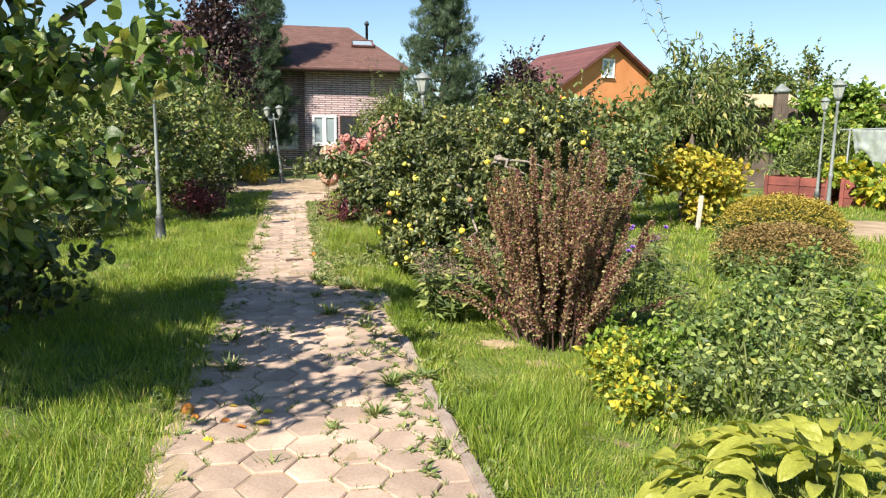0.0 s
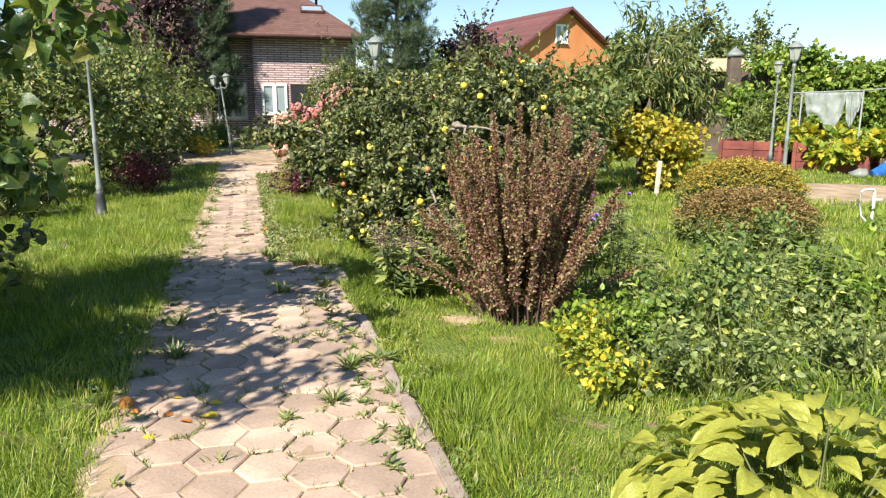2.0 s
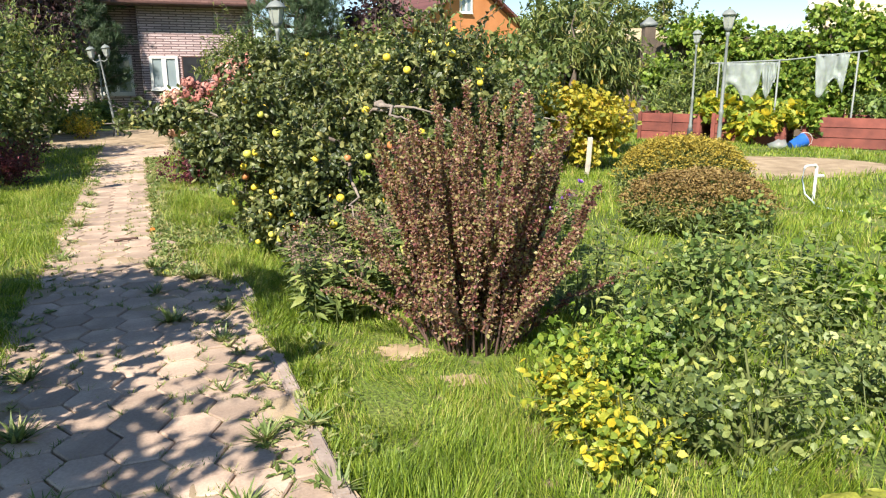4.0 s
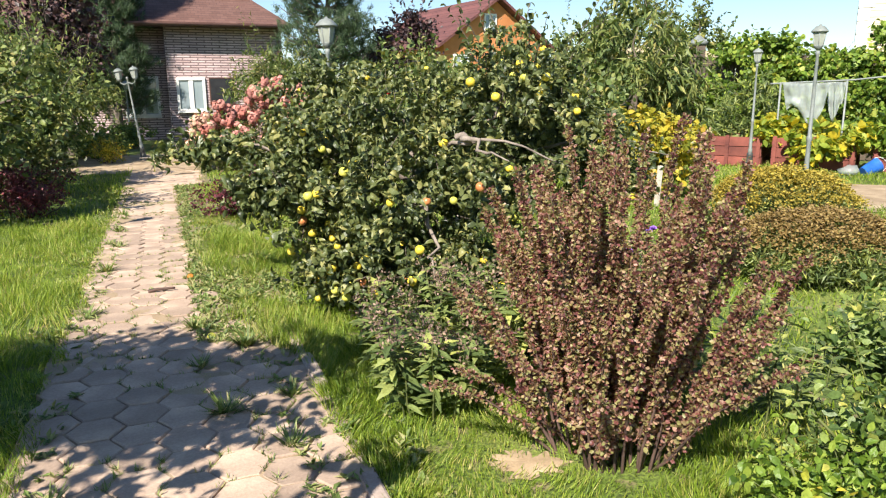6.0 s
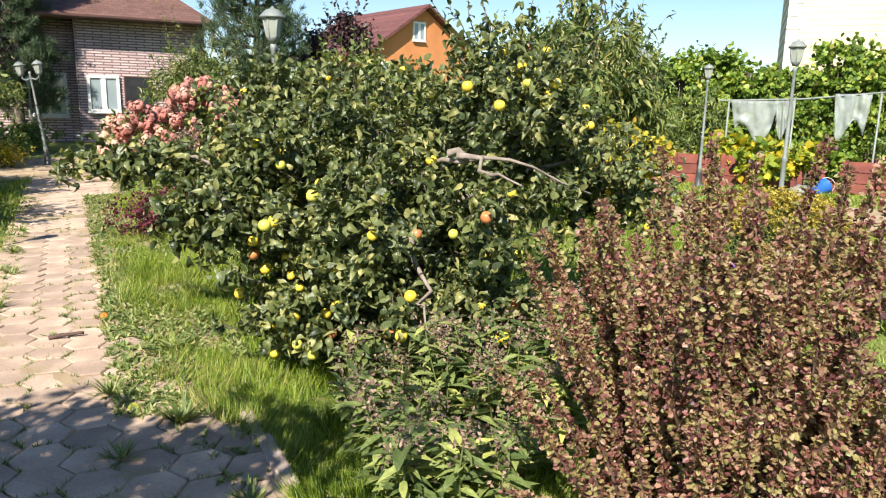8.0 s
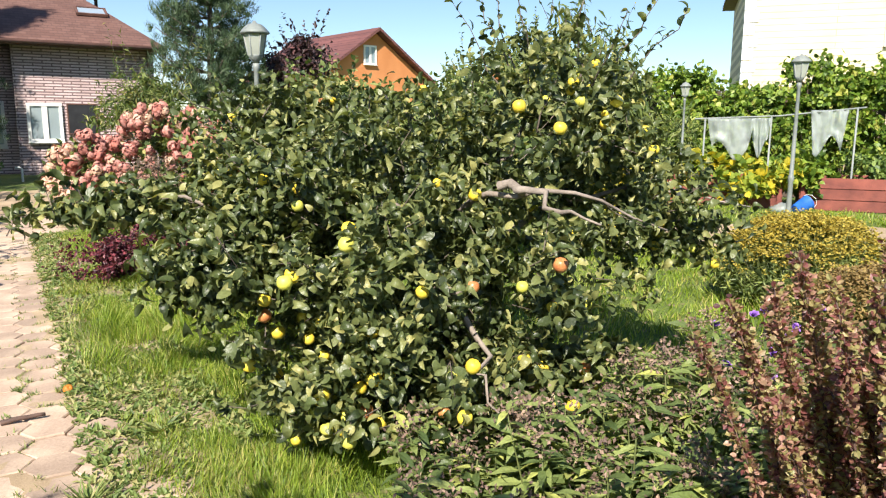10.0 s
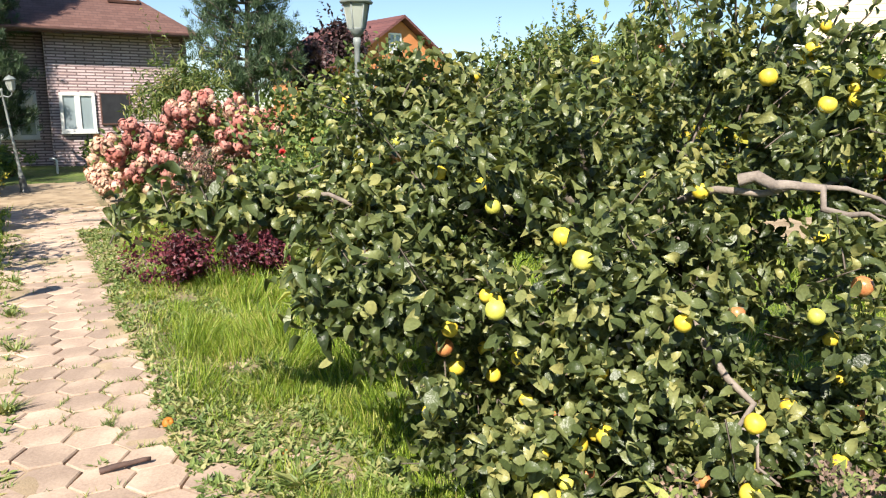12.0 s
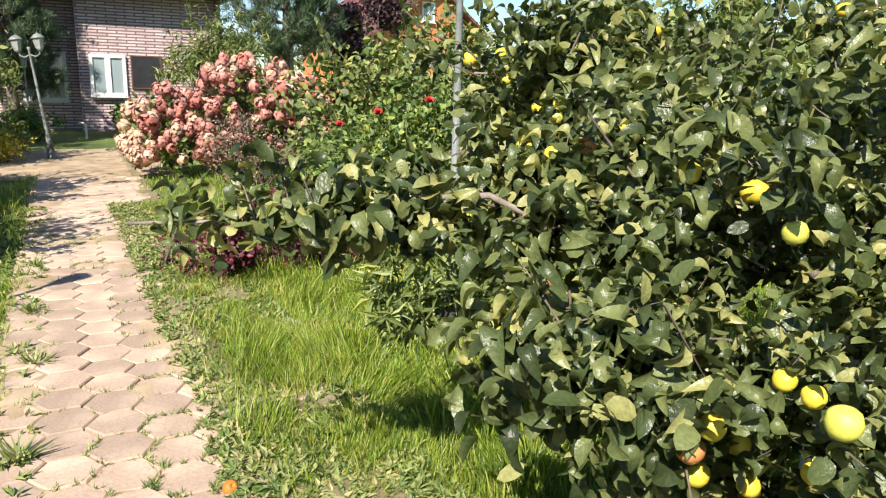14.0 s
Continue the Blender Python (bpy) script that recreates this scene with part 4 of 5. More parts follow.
part("crown", low_lv, M_APPLE_LEAF, apple_tree)
part("branchwork", tw, M_BARK, apple_tree)
add_shoots(apple_tree, LOBES[:4] + LOBES[-1:], 26, FINE_OVAL, 0.07, M_APPLE_LEAF, M_BARK)
fruit = lathe([(0.0, -0.027), (0.012, -0.033), (0.026, -0.03), (0.037, -0.012), (0.039, 0.006), (0.033, 0.025), (0.02, 0.034), (0.008, 0.03), (0.0, 0.024)], 14)
fruits = []
for k, mat in enumerate((M_YELLOW_FRUIT, M_GREEN_FRUIT, M_RED_FRUIT)):
    f = fruit.copy()
    f.materials.clear()
    f.materials.append(mat)
    fruits.append(f)
co = np.empty(len(lv.vertices) * 3, np.float32)
lv.vertices.foreach_get("co", co)
co = co.reshape(-1, 3)[:: len(FINE_OVAL[0])]
out = ((co - (0, -0.2, 1.1)) / (1.5, 1.3, 1.0))
far = np.linalg.norm(out, axis=1)
spots = co[rng.choice(np.where((far > 0.75) & (co[:, 0] > -1.5))[0], 280, replace=False)]
spots = spots + (spots - (0, -0.2, 1.1)) * 0.025 - (0, 0, 0.04)
chosen = np.array([(1.66, 6.56, 1.28), (2.13, 6.45, 1.1), (0.46, 7.3, 1.25), (1.52, 6.78, 1.32), (1.14, 6.33, 0.58), (0.19, 6.55, 1.01), (1.46, 5.86, 0.64), (0.76, 6.3, 0.95)]) - (AX, AY, 0)
for k, p in enumerate(np.concatenate([chosen, spots[spots[:, 2] > 0.2]])):
    o = new("apple", fruits[0 if k < 8 else int(rng.choice(3, p=(0.62, 0.3, 0.08)))])
    o.parent = apple_tree
    o.matrix_basis = pose(*p, rng.uniform(-25, 25), rng.uniform(-25, 25), rng.uniform(0, 360)) @ Matrix.Scale(rng.uniform(0.62, 0.9), 4)

# ---- orchard trees ----
tree("pear_tree", -1.7, 3.0, "shady fruit tree with broad leaves overhanging the path", "tree",
     # The two lobes near 2.6 m hang above the view, added to cast shade.
     [(-0.2, -0.1, 2.4, 0.8, 0.8, 0.75), (0.0, 0.2, 0.6, 0.75, 0.85, 0.5), (0.8, -0.1, 1.95, 0.85, 0.75, 0.2), (1.25, -0.4, 1.22, 0.42, 0.38, 0.24), (0.5, -0.4, 1.15, 0.5, 0.5, 0.3), (1.5, 0.1, 2.65, 0.8, 0.7, 0.12), (0.5, -0.2, 2.6, 0.75, 0.75, 0.25), (2.0, -0.75, 1.98, 0.22, 0.22, 0.07),
      # Unseen lobes beside and behind the camera, added to shade path, lawn and leaves.
      (-1.2, -1.7, 3.3, 0.9, 0.9, 0.7), (-0.9, -1.5, 3.9, 0.9, 0.9, 0.5), (-0.8, -1.5, 1.9, 0.8, 0.8, 0.7), (0.0, -1.35, 3.4, 0.85, 0.75, 0.35), (-0.6, -2.9, 3.4, 0.75, 0.8, 0.5), (0.9, -2.6, 2.9, 0.8, 0.6, 0.3), (-0.2, -2.4, 3.0, 0.8, 0.7, 0.35)],
     1400, 9, FINE_BROAD, 0.1, M_PEAR_LEAF, 0.08, 0.7, 14, 0.16, shoots=0, gaps=1.0)
tree("apple_tree", -4.9, 10.3, "leafy apple tree on the lawn beside a lamp post", "tree",
     [(0, 0, 1.8, 1.5, 1.5, 0.95), (0.9, 0.4, 1.5, 0.9, 0.9, 0.9), (-1.1, 0, 1.5, 1.0, 1.2, 0.9), (0.2, -0.6, 0.9, 1.3, 0.9, 0.6)], 900, 9, OVAL, 0.1, M_TREE_LEAF, 0.09, 0.7, 9, 0.17, group="orchard trees", shoots=45, gaps=1.1)
tree("apple_tree", -5.4, 14.2, "leafy fruit tree along the garden path", "tree",
     [(0, 0, 1.7, 1.4, 1.5, 1.0), (0.7, -0.6, 1.2, 1.0, 0.9, 0.8), (-0.8, 0.4, 2.0, 1.1, 1.1, 0.8)], 800, 9, OVAL, 0.11, M_TREE_LEAF, 0.09, 0.7, 9, 0.17, group="orchard trees", shoots=45, gaps=1.1)
tree("cherry_tree", -7.3, 18.4, "drooping leafed cherry tree near the crossing", "tree",
     [(0, 0, 1.9, 1.4, 1.5, 1.3), (0.9, 0, 1.6, 0.9, 0.9, 1.0), (0.2, 0, 0.8, 1.3, 1.2, 0.6)], 800, 9, LANCE, 0.2, M_TREE_LEAF, 0.09, 0.7, 9, 0.2, droop=0.5, shoots=40, gaps=1.0)
tree("apple_tree", -8.6, 11.5, "leafy apple tree deeper in the garden", "tree",
     [(0, 0, 1.9, 1.8, 1.6, 1.1), (1.0, 0.2, 1.3, 1.2, 1.1, 0.9)], 750, 9, OVAL, 0.12, M_TREE_LEAF, 0.09, 0.7, 8, 0.2, group="orchard trees")
tree("apple_tree", -10.5, 17, "leafy apple tree deeper in the garden", "tree",
     [(0, 0, 2.0, 2.0, 1.9, 1.3), (1.2, 0.2, 1.4, 1.2, 1.1, 1.0)], 700, 9, OVAL, 0.14, M_TREE_LEAF, 0.09, 0.7, 8, 0.24, group="orchard trees")
tree("apple_tree", 3.1, 11.0, "second apple tree behind the laden one", "tree",
     [(0, 0, 1.5, 1.35, 1.3, 0.7), (-0.9, 0.2, 1.4, 0.9, 0.9, 0.6), (0.7, 0.4, 1.3, 0.8, 0.9, 0.6)], 800, 9, OVAL, 0.1, M_TREE_LEAF, 0.09, 0.6, 9, 0.17, group="orchard trees")
tree("peach_tree", 5.1, 13.2, "peach tree with long drooping leaves", "tree",
     [(0, 0, 2.0, 1.1, 1.1, 1.1), (-0.6, 0.2, 1.6, 0.9, 0.9, 0.8), (0.7, 0.4, 1.7, 0.9, 0.9, 0.9), (-0.3, 0, 2.9, 0.4, 0.4, 0.5), (0.4, 0.2, 2.8, 0.4, 0.4, 0.45)], 900, 10, LANCE, 0.19, M_TREE_LEAF, 0.08, 0.7, 10, 0.18, droop=0.5, shoots=7)
tree("cherry_tree", -2.6, 22.8, "small cherry tree before the brick house", "tree",
     [(0, 0, 2.0, 1.0, 0.9, 0.9), (0.7, 0, 2.2, 0.8, 0.7, 0.8)], 380, 9, LANCE, 0.2, M_TREE_LEAF, 0.07, 0.8, 7, 0.2, droop=0.3)
tree("apple_tree", 1.6, 15.2, "leafy orchard tree beyond the lamp post", "tree",
     [(0, 0, 1.5, 1.6, 1.5, 0.95), (-1.2, 0.3, 1.2, 1.0, 1.0, 0.8)], 650, 9, OVAL, 0.12, M_TREE_LEAF, 0.08, 0.6, 8, 0.2, group="orchard trees")
tree("cherry_tree", -7.7, 21.9, "drooping leafed cherry tree behind the twin lamp", "tree",
     [(0, 0, 1.9, 1.2, 1.1, 1.05), (0.7, -0.3, 1.5, 0.8, 0.8, 0.9), (-0.8, 0, 1.5, 1.0, 1.0, 1.0)], 620, 9, LANCE, 0.2, M_TREE_LEAF, 0.08, 0.8, 8, 0.2, droop=0.4)
tree("plum_tree", -8.35, 22.7, "tall dark purple-leaved plum tree", "tree",
     [(0, 0, 4.0, 1.5, 1.5, 2.2), (-0.8, 0.3, 3.1, 1.4, 1.3, 1.7), (0.4, 0, 5.4, 1.0, 1.0, 1.1), (0.6, 0, 2.8, 1.1, 1.1, 1.1)], 1300, 9, OVAL, 0.15, M_DARK_PLUM, 0.14, 1.2, 12, 0.25)
tree("plum_tree", 1.55, 27.2, "dark purple-leaved plum tree behind the garden", "tree",
     [(0, 0, 3.0, 1.2, 1.1, 1.4), (-0.6, 0, 2.6, 0.8, 0.8, 1.0), (0.5, 0, 3.8, 0.7, 0.7, 0.7)], 520, 9, OVAL, 0.15, M_DARK_PLUM, 0.1, 1.2, 8, 0.24)
for x, y, h, n in ((9.6, 33.0, 5.2, 420), (12.3, 34.5, 5.9, 500), (15.2, 35.5, 5.6, 450)):
    tree("deciduous_tree", x, y, "tall green tree beyond the garden fence", "tree",
         [(0, 0, h * 0.62, 1.7, 1.7, h * 0.3), (-1.0, 0, h * 0.5, 1.3, 1.3, h * 0.25), (1.1, 0, h * 0.55, 1.2, 1.2, h * 0.25), (0.3, 0, h * 0.86, 0.7, 0.7, h * 0.16), (-0.9, 0, h * 0.78, 0.6, 0.6, h * 0.15)],
         n, 10, OVAL, 0.2, M_TREE_LEAF, 0.15, 1.5, 9, 0.3, group="trees beyond the fence")


def pine(x, y, height, radius, bare, label):
    """Whorled boughs with tufts of needles."""
    t = thing("pine_tree", x, y, 0, label, "tree", "pines before the house")
    part("trunk", tube([(bent((0, 0, -0.05), (0.1, 0.05, height * 0.97), 0, 0.03, 8), np.linspace(0.16, 0.02, 8))], 10), M_BARK, t)
    tufts, ways = [], []
    z = bare
    while z < height * 0.97:
        f = (z - bare) / (height - bare)
        reach = radius * (1.05 - 0.75 * f ** 1.4) * rng.uniform(0.75, 1.1)
        for k in range(8):
            a = rng.uniform(0, 2 * math.pi)
            end = np.array([reach * math.cos(a), reach * math.sin(a), z + reach * rng.uniform(0.1, 0.45)])
            line = bent((0.05 * f, 0, z), end, -0.05 * reach, 0.04, 5)
            part("bough", tube([(line, np.linspace(0.035, 0.01, 5))], 5), M_BARK, t)
            for s in np.linspace(0.35, 1.05, 12):
                p = np.array([np.interp(s * 4, range(5), line[:, i]) for i in range(3)]) + rng.normal(0, 0.13, 3)
                tufts.append(p)
                ways.append(end / np.linalg.norm(end) + rng.normal(0, 0.5, 3) + (0, 0, 0.6))
        z += rng.uniform(0.22, 0.36)
    tufts, ways = np.repeat(np.array(tufts), 40, 0), np.repeat(np.array(ways), 40, 0)
    n = len(tufts)
    ways = ways + rng.normal(0, 0.8, (n, 3))
    part("needles", repeat_mesh("needles", NEEDLE, tufts + rng.normal(0, 0.05, (n, 3)), turns_along(ways, rng.normal(size=(n, 3))), 0.17 * (0.7 + 0.6 * rng.random(n))), M_NEEDLE, t)
    return t


pine(-8.3, 27.3, 8.8, 1.15, 1.2, "tall dark green pine before the brick house")
pine(-0.85, 24.9, 7.3, 1.45, 2.2, "rounded blue-green pine at the house corner")

# ---- hydrangea ----
hyd = thing("hydrangea", -1.75, 17.9, 0, "large hydrangea in cream, pink and red bloom", "shrub", turn=10)
HL = [(-0.75, -0.1, 0.75, 0.75, 0.7, 0.6), (0.5, 0.1, 1.15, 0.95, 0.8, 0.82), (-0.75, -0.5, 0.45, 0.7, 0.5, 0.4), (1.3, 0.1, 1.0, 0.6, 0.6, 0.7), (0.2, -0.4, 0.75, 0.8, 0.5, 0.6)]
lv, tw = foliage("leaves", HL, 420, 9, OVAL, 0.1, 0.12)
part("leaves", lv, M_TREE_LEAF, hyd)
part("stalkwork", tw, M_TWIG, hyd)
c, d = in_lobes(HL, 1500, 0.98)
inside = np.array([sum((((p - np.array(l[:3])) / np.array(l[3:])) ** 2).sum() < 0.72 for l in HL) for p in c])
k = (d[:, 2] > -0.45) & (c[:, 2] > 0.2) & (inside == 0)
c, d = c[k], d[k]
kinds = np.where(c[:, 0] + 0.3 * rng.normal(size=len(c)) < -1.15, 0, np.where(c[:, 0] + 0.4 * rng.normal(size=len(c)) < 1.25, 1, 2))
kinds[(c[:, 2] > 1.75) & (rng.random(len(c)) < 0.5)] = 0
kinds[(kinds == 1) & (rng.random(len(c)) < 0.2)] = 2
kinds[(kinds > 0) & (rng.random(len(c)) < 0.14)] = 0


def bloom_mesh(mat, seed):
    """A blunt cone of crowded florets."""
    r = np.random.default_rng(seed)
    d = r.normal(size=(64, 3))
    d /= np.linalg.norm(d, axis=1, keepdims=True)
    sp = d * (0.085, 0.085, 0.12) * (1 - 0.25 * d[:, 2:3]) * r.uniform(0.45, 1.25, (64, 1))
    me = repeat_mesh("bloom", FLORET, sp, turns_along(np.cross(d, r.normal(size=d.shape)), d), r.uniform(0.045, 0.07, 64))
    me.materials.append(mat)
    return me


FLORET = (np.array([(-0.5, -0.5, 0.08), (0.5, -0.5, -0.06), (0.5, 0.5, 0.08), (-0.5, 0.5, -0.06), (0, 0, 0.1)]), [(0, 1, 4), (1, 2, 4), (2, 3, 4), (3, 0, 4)])
bloom_meshes = [[bloom_mesh(mat, 3 * q + 1) for q in range(3)] for mat in (M_CREAM, M_PINK, M_RED_BLOOM)]
order = rng.permutation(len(c))[:300]
for n, (p, w, g) in enumerate(zip(c[order], d[order], kinds[order])):
    o = new("bloom", bloom_meshes[g][n % 3])
    o.parent = hyd
    ax = Vector(w) + Vector((0, 0, 0.6))
    o.matrix_basis = Matrix.Translation(p) @ ax.to_track_quat("Z", "Y").to_matrix().to_4x4() @ Matrix.Rotation(rng.uniform(0, 6), 4, "Z") @ Matrix.Scale(rng.uniform(0.75, 1.2), 4)

# ---- shrubs and perennials ----
shrub("barberry", -0.3, 11.1, "low maroon barberry spreading over the grass", "shrub", [(0, 0, 0.38, 0.8, 0.55, 0.37), (-0.6, -0.3, 0.3, 0.5, 0.4, 0.25), (0.5, 0.1, 0.4, 0.5, 0.45, 0.36)], 1150, 10, DIAMOND, 0.045, M_MAROON_LEAF, 0.09, 14, group="maroon barberries")
shrub("barberry", -3.8, 11.4, "round maroon barberry at the lawn edge", "shrub", [(0, 0, 0.4, 0.6, 0.55, 0.4), (0.3, -0.3, 0.3, 0.4, 0.4, 0.3)], 420, 10, DIAMOND, 0.045, M_MAROON_LEAF, 0.09, 12, group="maroon barberries")
shrub("red_leaf_shrub", -6.7, 16.6, "rusty red-leaved shrub near the crossing", "shrub", [(0, 0, 0.8, 0.6, 0.5, 0.4)], 160, 9, DIAMOND, 0.07, M_RUST_LEAF, 0.1, 8)
shrub("astilbe", -1.1, 16.2, "dry brownish-pink flower stalks before the hydrangea", "perennial", [(0, 0, 0.55, 0.8, 0.4, 0.5)], 260, 9, DIAMOND, 0.05, M_DRY, 0.14, 16)
shrub("currant_bush", 4.9, 12.0, "yellow-leaved currant bush tied to a white stake", "shrub", [(0, 0, 0.98, 0.9, 0.7, 0.42), (-0.75, -0.1, 0.82, 0.55, 0.5, 0.36), (0.65, 0, 0.85, 0.5, 0.5, 0.36), (0.3, -0.2, 0.4, 0.5, 0.4, 0.3)], 520, 9, BROAD, 0.085, M_YELLOW_LEAF, 0.11, 10)
stake = part("garden_stake", box_mesh((-0.03, -0.03, -0.05), (0.03, 0.03, 0.62), 0.006), M_STAKE)
stake.matrix_world = pose(4.96, 11.2, 0, 2, 2, 20)
tagged(stake, "whitewashed wooden garden stake beneath a yellow bush", "stake")
for x, y in ((-6.6, 20.9), (-7.7, 19.9), (-8.9, 20.6)):
    shrub("border_shrub", x, y, "green bushy border shrub by the crossing", "shrub", [(0, 0, 0.5, 0.75, 0.6, 0.5), (0.3, -0.2, 0.35, 0.6, 0.5, 0.35)], 230, 9, OVAL, 0.1, M_SHRUB, 0.12, 8, group="border shrubs by the crossing")
shrub("yellow_shrub", -5.75, 19.4, "low golden-leaved shrub by the lamp post", "shrub", [(0, 0, 0.28, 0.6, 0.4, 0.3)], 150, 9, DIAMOND, 0.06, M_YELLOW_LEAF, 0.09, 7)
shrub("house_shrub", -4.9, 26.2, "green shrub beneath the house windows", "shrub", [(0, 0, 0.5, 0.8, 0.5, 0.5), (1.0, 0.2, 0.4, 0.6, 0.4, 0.45)], 260, 9, OVAL, 0.1, M_SHRUB, 0.12, 8, group="shrubs beneath the windows")
shrub("house_shrub", -7.0, 24.6, "green shrub beneath the house windows", "shrub", [(0, 0, 0.4, 0.8, 0.5, 0.4)], 200, 9, OVAL, 0.1, M_SHRUB, 0.12, 8, group="shrubs beneath the windows")
shrub("dark_shrub", -4.1, 8.3, "dark leafy shrub at the foot of a lamp post", "shrub", [(0, 0, 0.45, 0.7, 0.6, 0.45), (-0.9, 0.2, 0.5, 0.7, 0.6, 0.5)], 380, 9, LANCE, 0.15, M_APPLE_LEAF, 0.11, 12)
shrub("dark_shrub", -4.6, 12.9, "dark leafy shrub beneath the orchard trees", "shrub", [(0, 0, 0.5, 0.9, 0.8, 0.5)], 280, 9, OVAL, 0.09, M_APPLE_LEAF, 0.11, 9)
shrub("currant_shrub", -2.2, 4.3, "low dark shrub under the fruit tree", "shrub", [(0, 0, 0.45, 0.8, 0.7, 0.45), (-0.8, 0.5, 0.5, 0.8, 0.7, 0.5)], 300, 9, BROAD, 0.08, M_APPLE_LEAF, 0.11, 12)
shrub("goldenrod", 0.35, 9.2, "tall leafy green perennial at a lamp post", "perennial", [(0, 0, 0.5, 0.3, 0.3, 0.5), (0.4, 0.2, 0.45, 0.3, 0.3, 0.45)], 220, 9, LANCE, 0.12, M_PERENNIAL, 0.1, 14, M_STEM)

# rose bush with red blooms, asters with violet ones
petal = (np.array([(-0.5, 0, 0), (0.5, 0, 0), (0.6, 0.8, 0.3), (0, 1.1, 0.45), (-0.6, 0.8, 0.3)]), [(0, 1, 2, 3, 4)])


def rosette(radius, count, mat, rise):
    """A flower of overlapping petals round one point."""
    a = np.arange(count) * 2.4
    tilt = np.linspace(rise, 1.6, count)
    w = np.stack([np.cos(a), np.sin(a), tilt], 1)
    me = repeat_mesh("bloom", petal, np.zeros((count, 3)), turns_along(w, np.tile([0.0, 0, 1], (count, 1))), radius * np.linspace(1, 0.6, count))
    me.materials.append(mat)
    return me


M_ROSE = surface("red_rose_petal", (0.35, 0.02, 0.02), (0.6, 0.04, 0.04), 30, 90, 0.6, 0.2)
M_ASTER = surface("violet_petal", (0.2, 0.08, 0.4), (0.38, 0.2, 0.62), 30, 90, 0.6, 0.2)
rose = shrub("rose_bush", 0.75, 12.6, "leafy green rose bush with red blooms", "shrub", [(0, 0, 0.8, 0.8, 0.6, 0.7), (-0.6, 0.1, 0.7, 0.55, 0.5, 0.6), (0.3, 0, 1.3, 0.5, 0.45, 0.4)], 420, 9, OVAL, 0.07, M_SHRUB, 0.1, 12, M_STEM)
bloom = rosette(0.05, 12, M_ROSE, 0.2)
for x, y, z in ((-0.35, -0.5, 1.28), (0.15, -0.45, 1.4), (-0.7, -0.3, 1.15), (0.45, -0.3, 1.62)):
    o = new("bloom", bloom)
    o.parent, o.matrix_basis = rose, pose(x, y, z, 35, 0, 40 * x)
for x, y in ((3.25, 6.3), (2.95, 5.75)):
    t = thing("aster", x, y, 0, "low aster with small violet flowers", "perennial", "violet asters")
    bloom = rosette(0.028, 16, M_ASTER, 0.15)
    for k in range(7):
        e = np.array([rng.normal(0, 0.16), rng.normal(0, 0.14), rng.uniform(0.5, 0.68)])
        part("stem", tube([(bent((e[0] * 0.3, e[1] * 0.3, 0), e, 0, 0.01, 4), np.linspace(0.004, 0.002, 4))], 4), M_STEM, t)
        o = new("bloom", bloom)
        o.parent, o.matrix_basis = t, pose(*e, 25, rng.uniform(-20, 20), 0)

# golden mounds: dense stems under flat flower heads
for x, y, r, h, mat, label in ((5.42, 8.7, 0.86, 0.8, M_MOUND, "golden flowering mound of dense perennials"), (5.0, 7.3, 0.82, 0.58, M_RUST, "rusty-gold flowering mound of dense perennials")):
    t = thing("flower_mound", x, y, 0, label, "perennial", "golden flower mounds")
    n = 1100
    a, q = rng.uniform(0, 2 * math.pi, n), np.sqrt(rng.random(n))
    feet = np.stack([q * r * 0.75 * np.cos(a), q * r * 0.6 * np.sin(a), np.zeros(n)], 1)
    tips = np.stack([q * r * np.cos(a), q * r * 0.8 * np.sin(a), h * (1.0 - 0.55 * q ** 3) + rng.normal(0, 0.025, n)], 1)
    part("stalkwork", tube([((f, p), (0.004, 0.002)) for f, p in zip(feet[::3], tips[::3])], 3), M_STEM, t)
    s = rng.random((n, 9, 1))
    sp = (feet[:, None] + (tips - feet)[:, None] * (0.25 + 0.65 * s)).reshape(-1, 3)
    part("leaves", repeat_mesh("leaves", LANCE, sp, turns_along(rng.normal(size=(len(sp), 3)) + (0, 0, 0.4), rng.normal(size=(len(sp), 3)) + (0, 0, 1)), np.full(len(sp), 0.09)), M_PERENNIAL, t)
    tips = tips[q < 0.9 + 0.08 * rng.normal(size=n)]
    n = len(tips)
    hd = np.repeat(tips, 14, 0) + rng.normal(0, 1, (n * 14, 3)) * (0.035, 0.035, 0.012)
    part("flower_cover", repeat_mesh("flower_cover", DIAMOND, hd, turns_along(rng.normal(size=(len(hd), 3)) * (1, 1, 0.5), rng.normal(0, 0.5, (len(hd), 3)) + (0, 0, 1)), np.full(len(hd), 0.032)), mat, t)

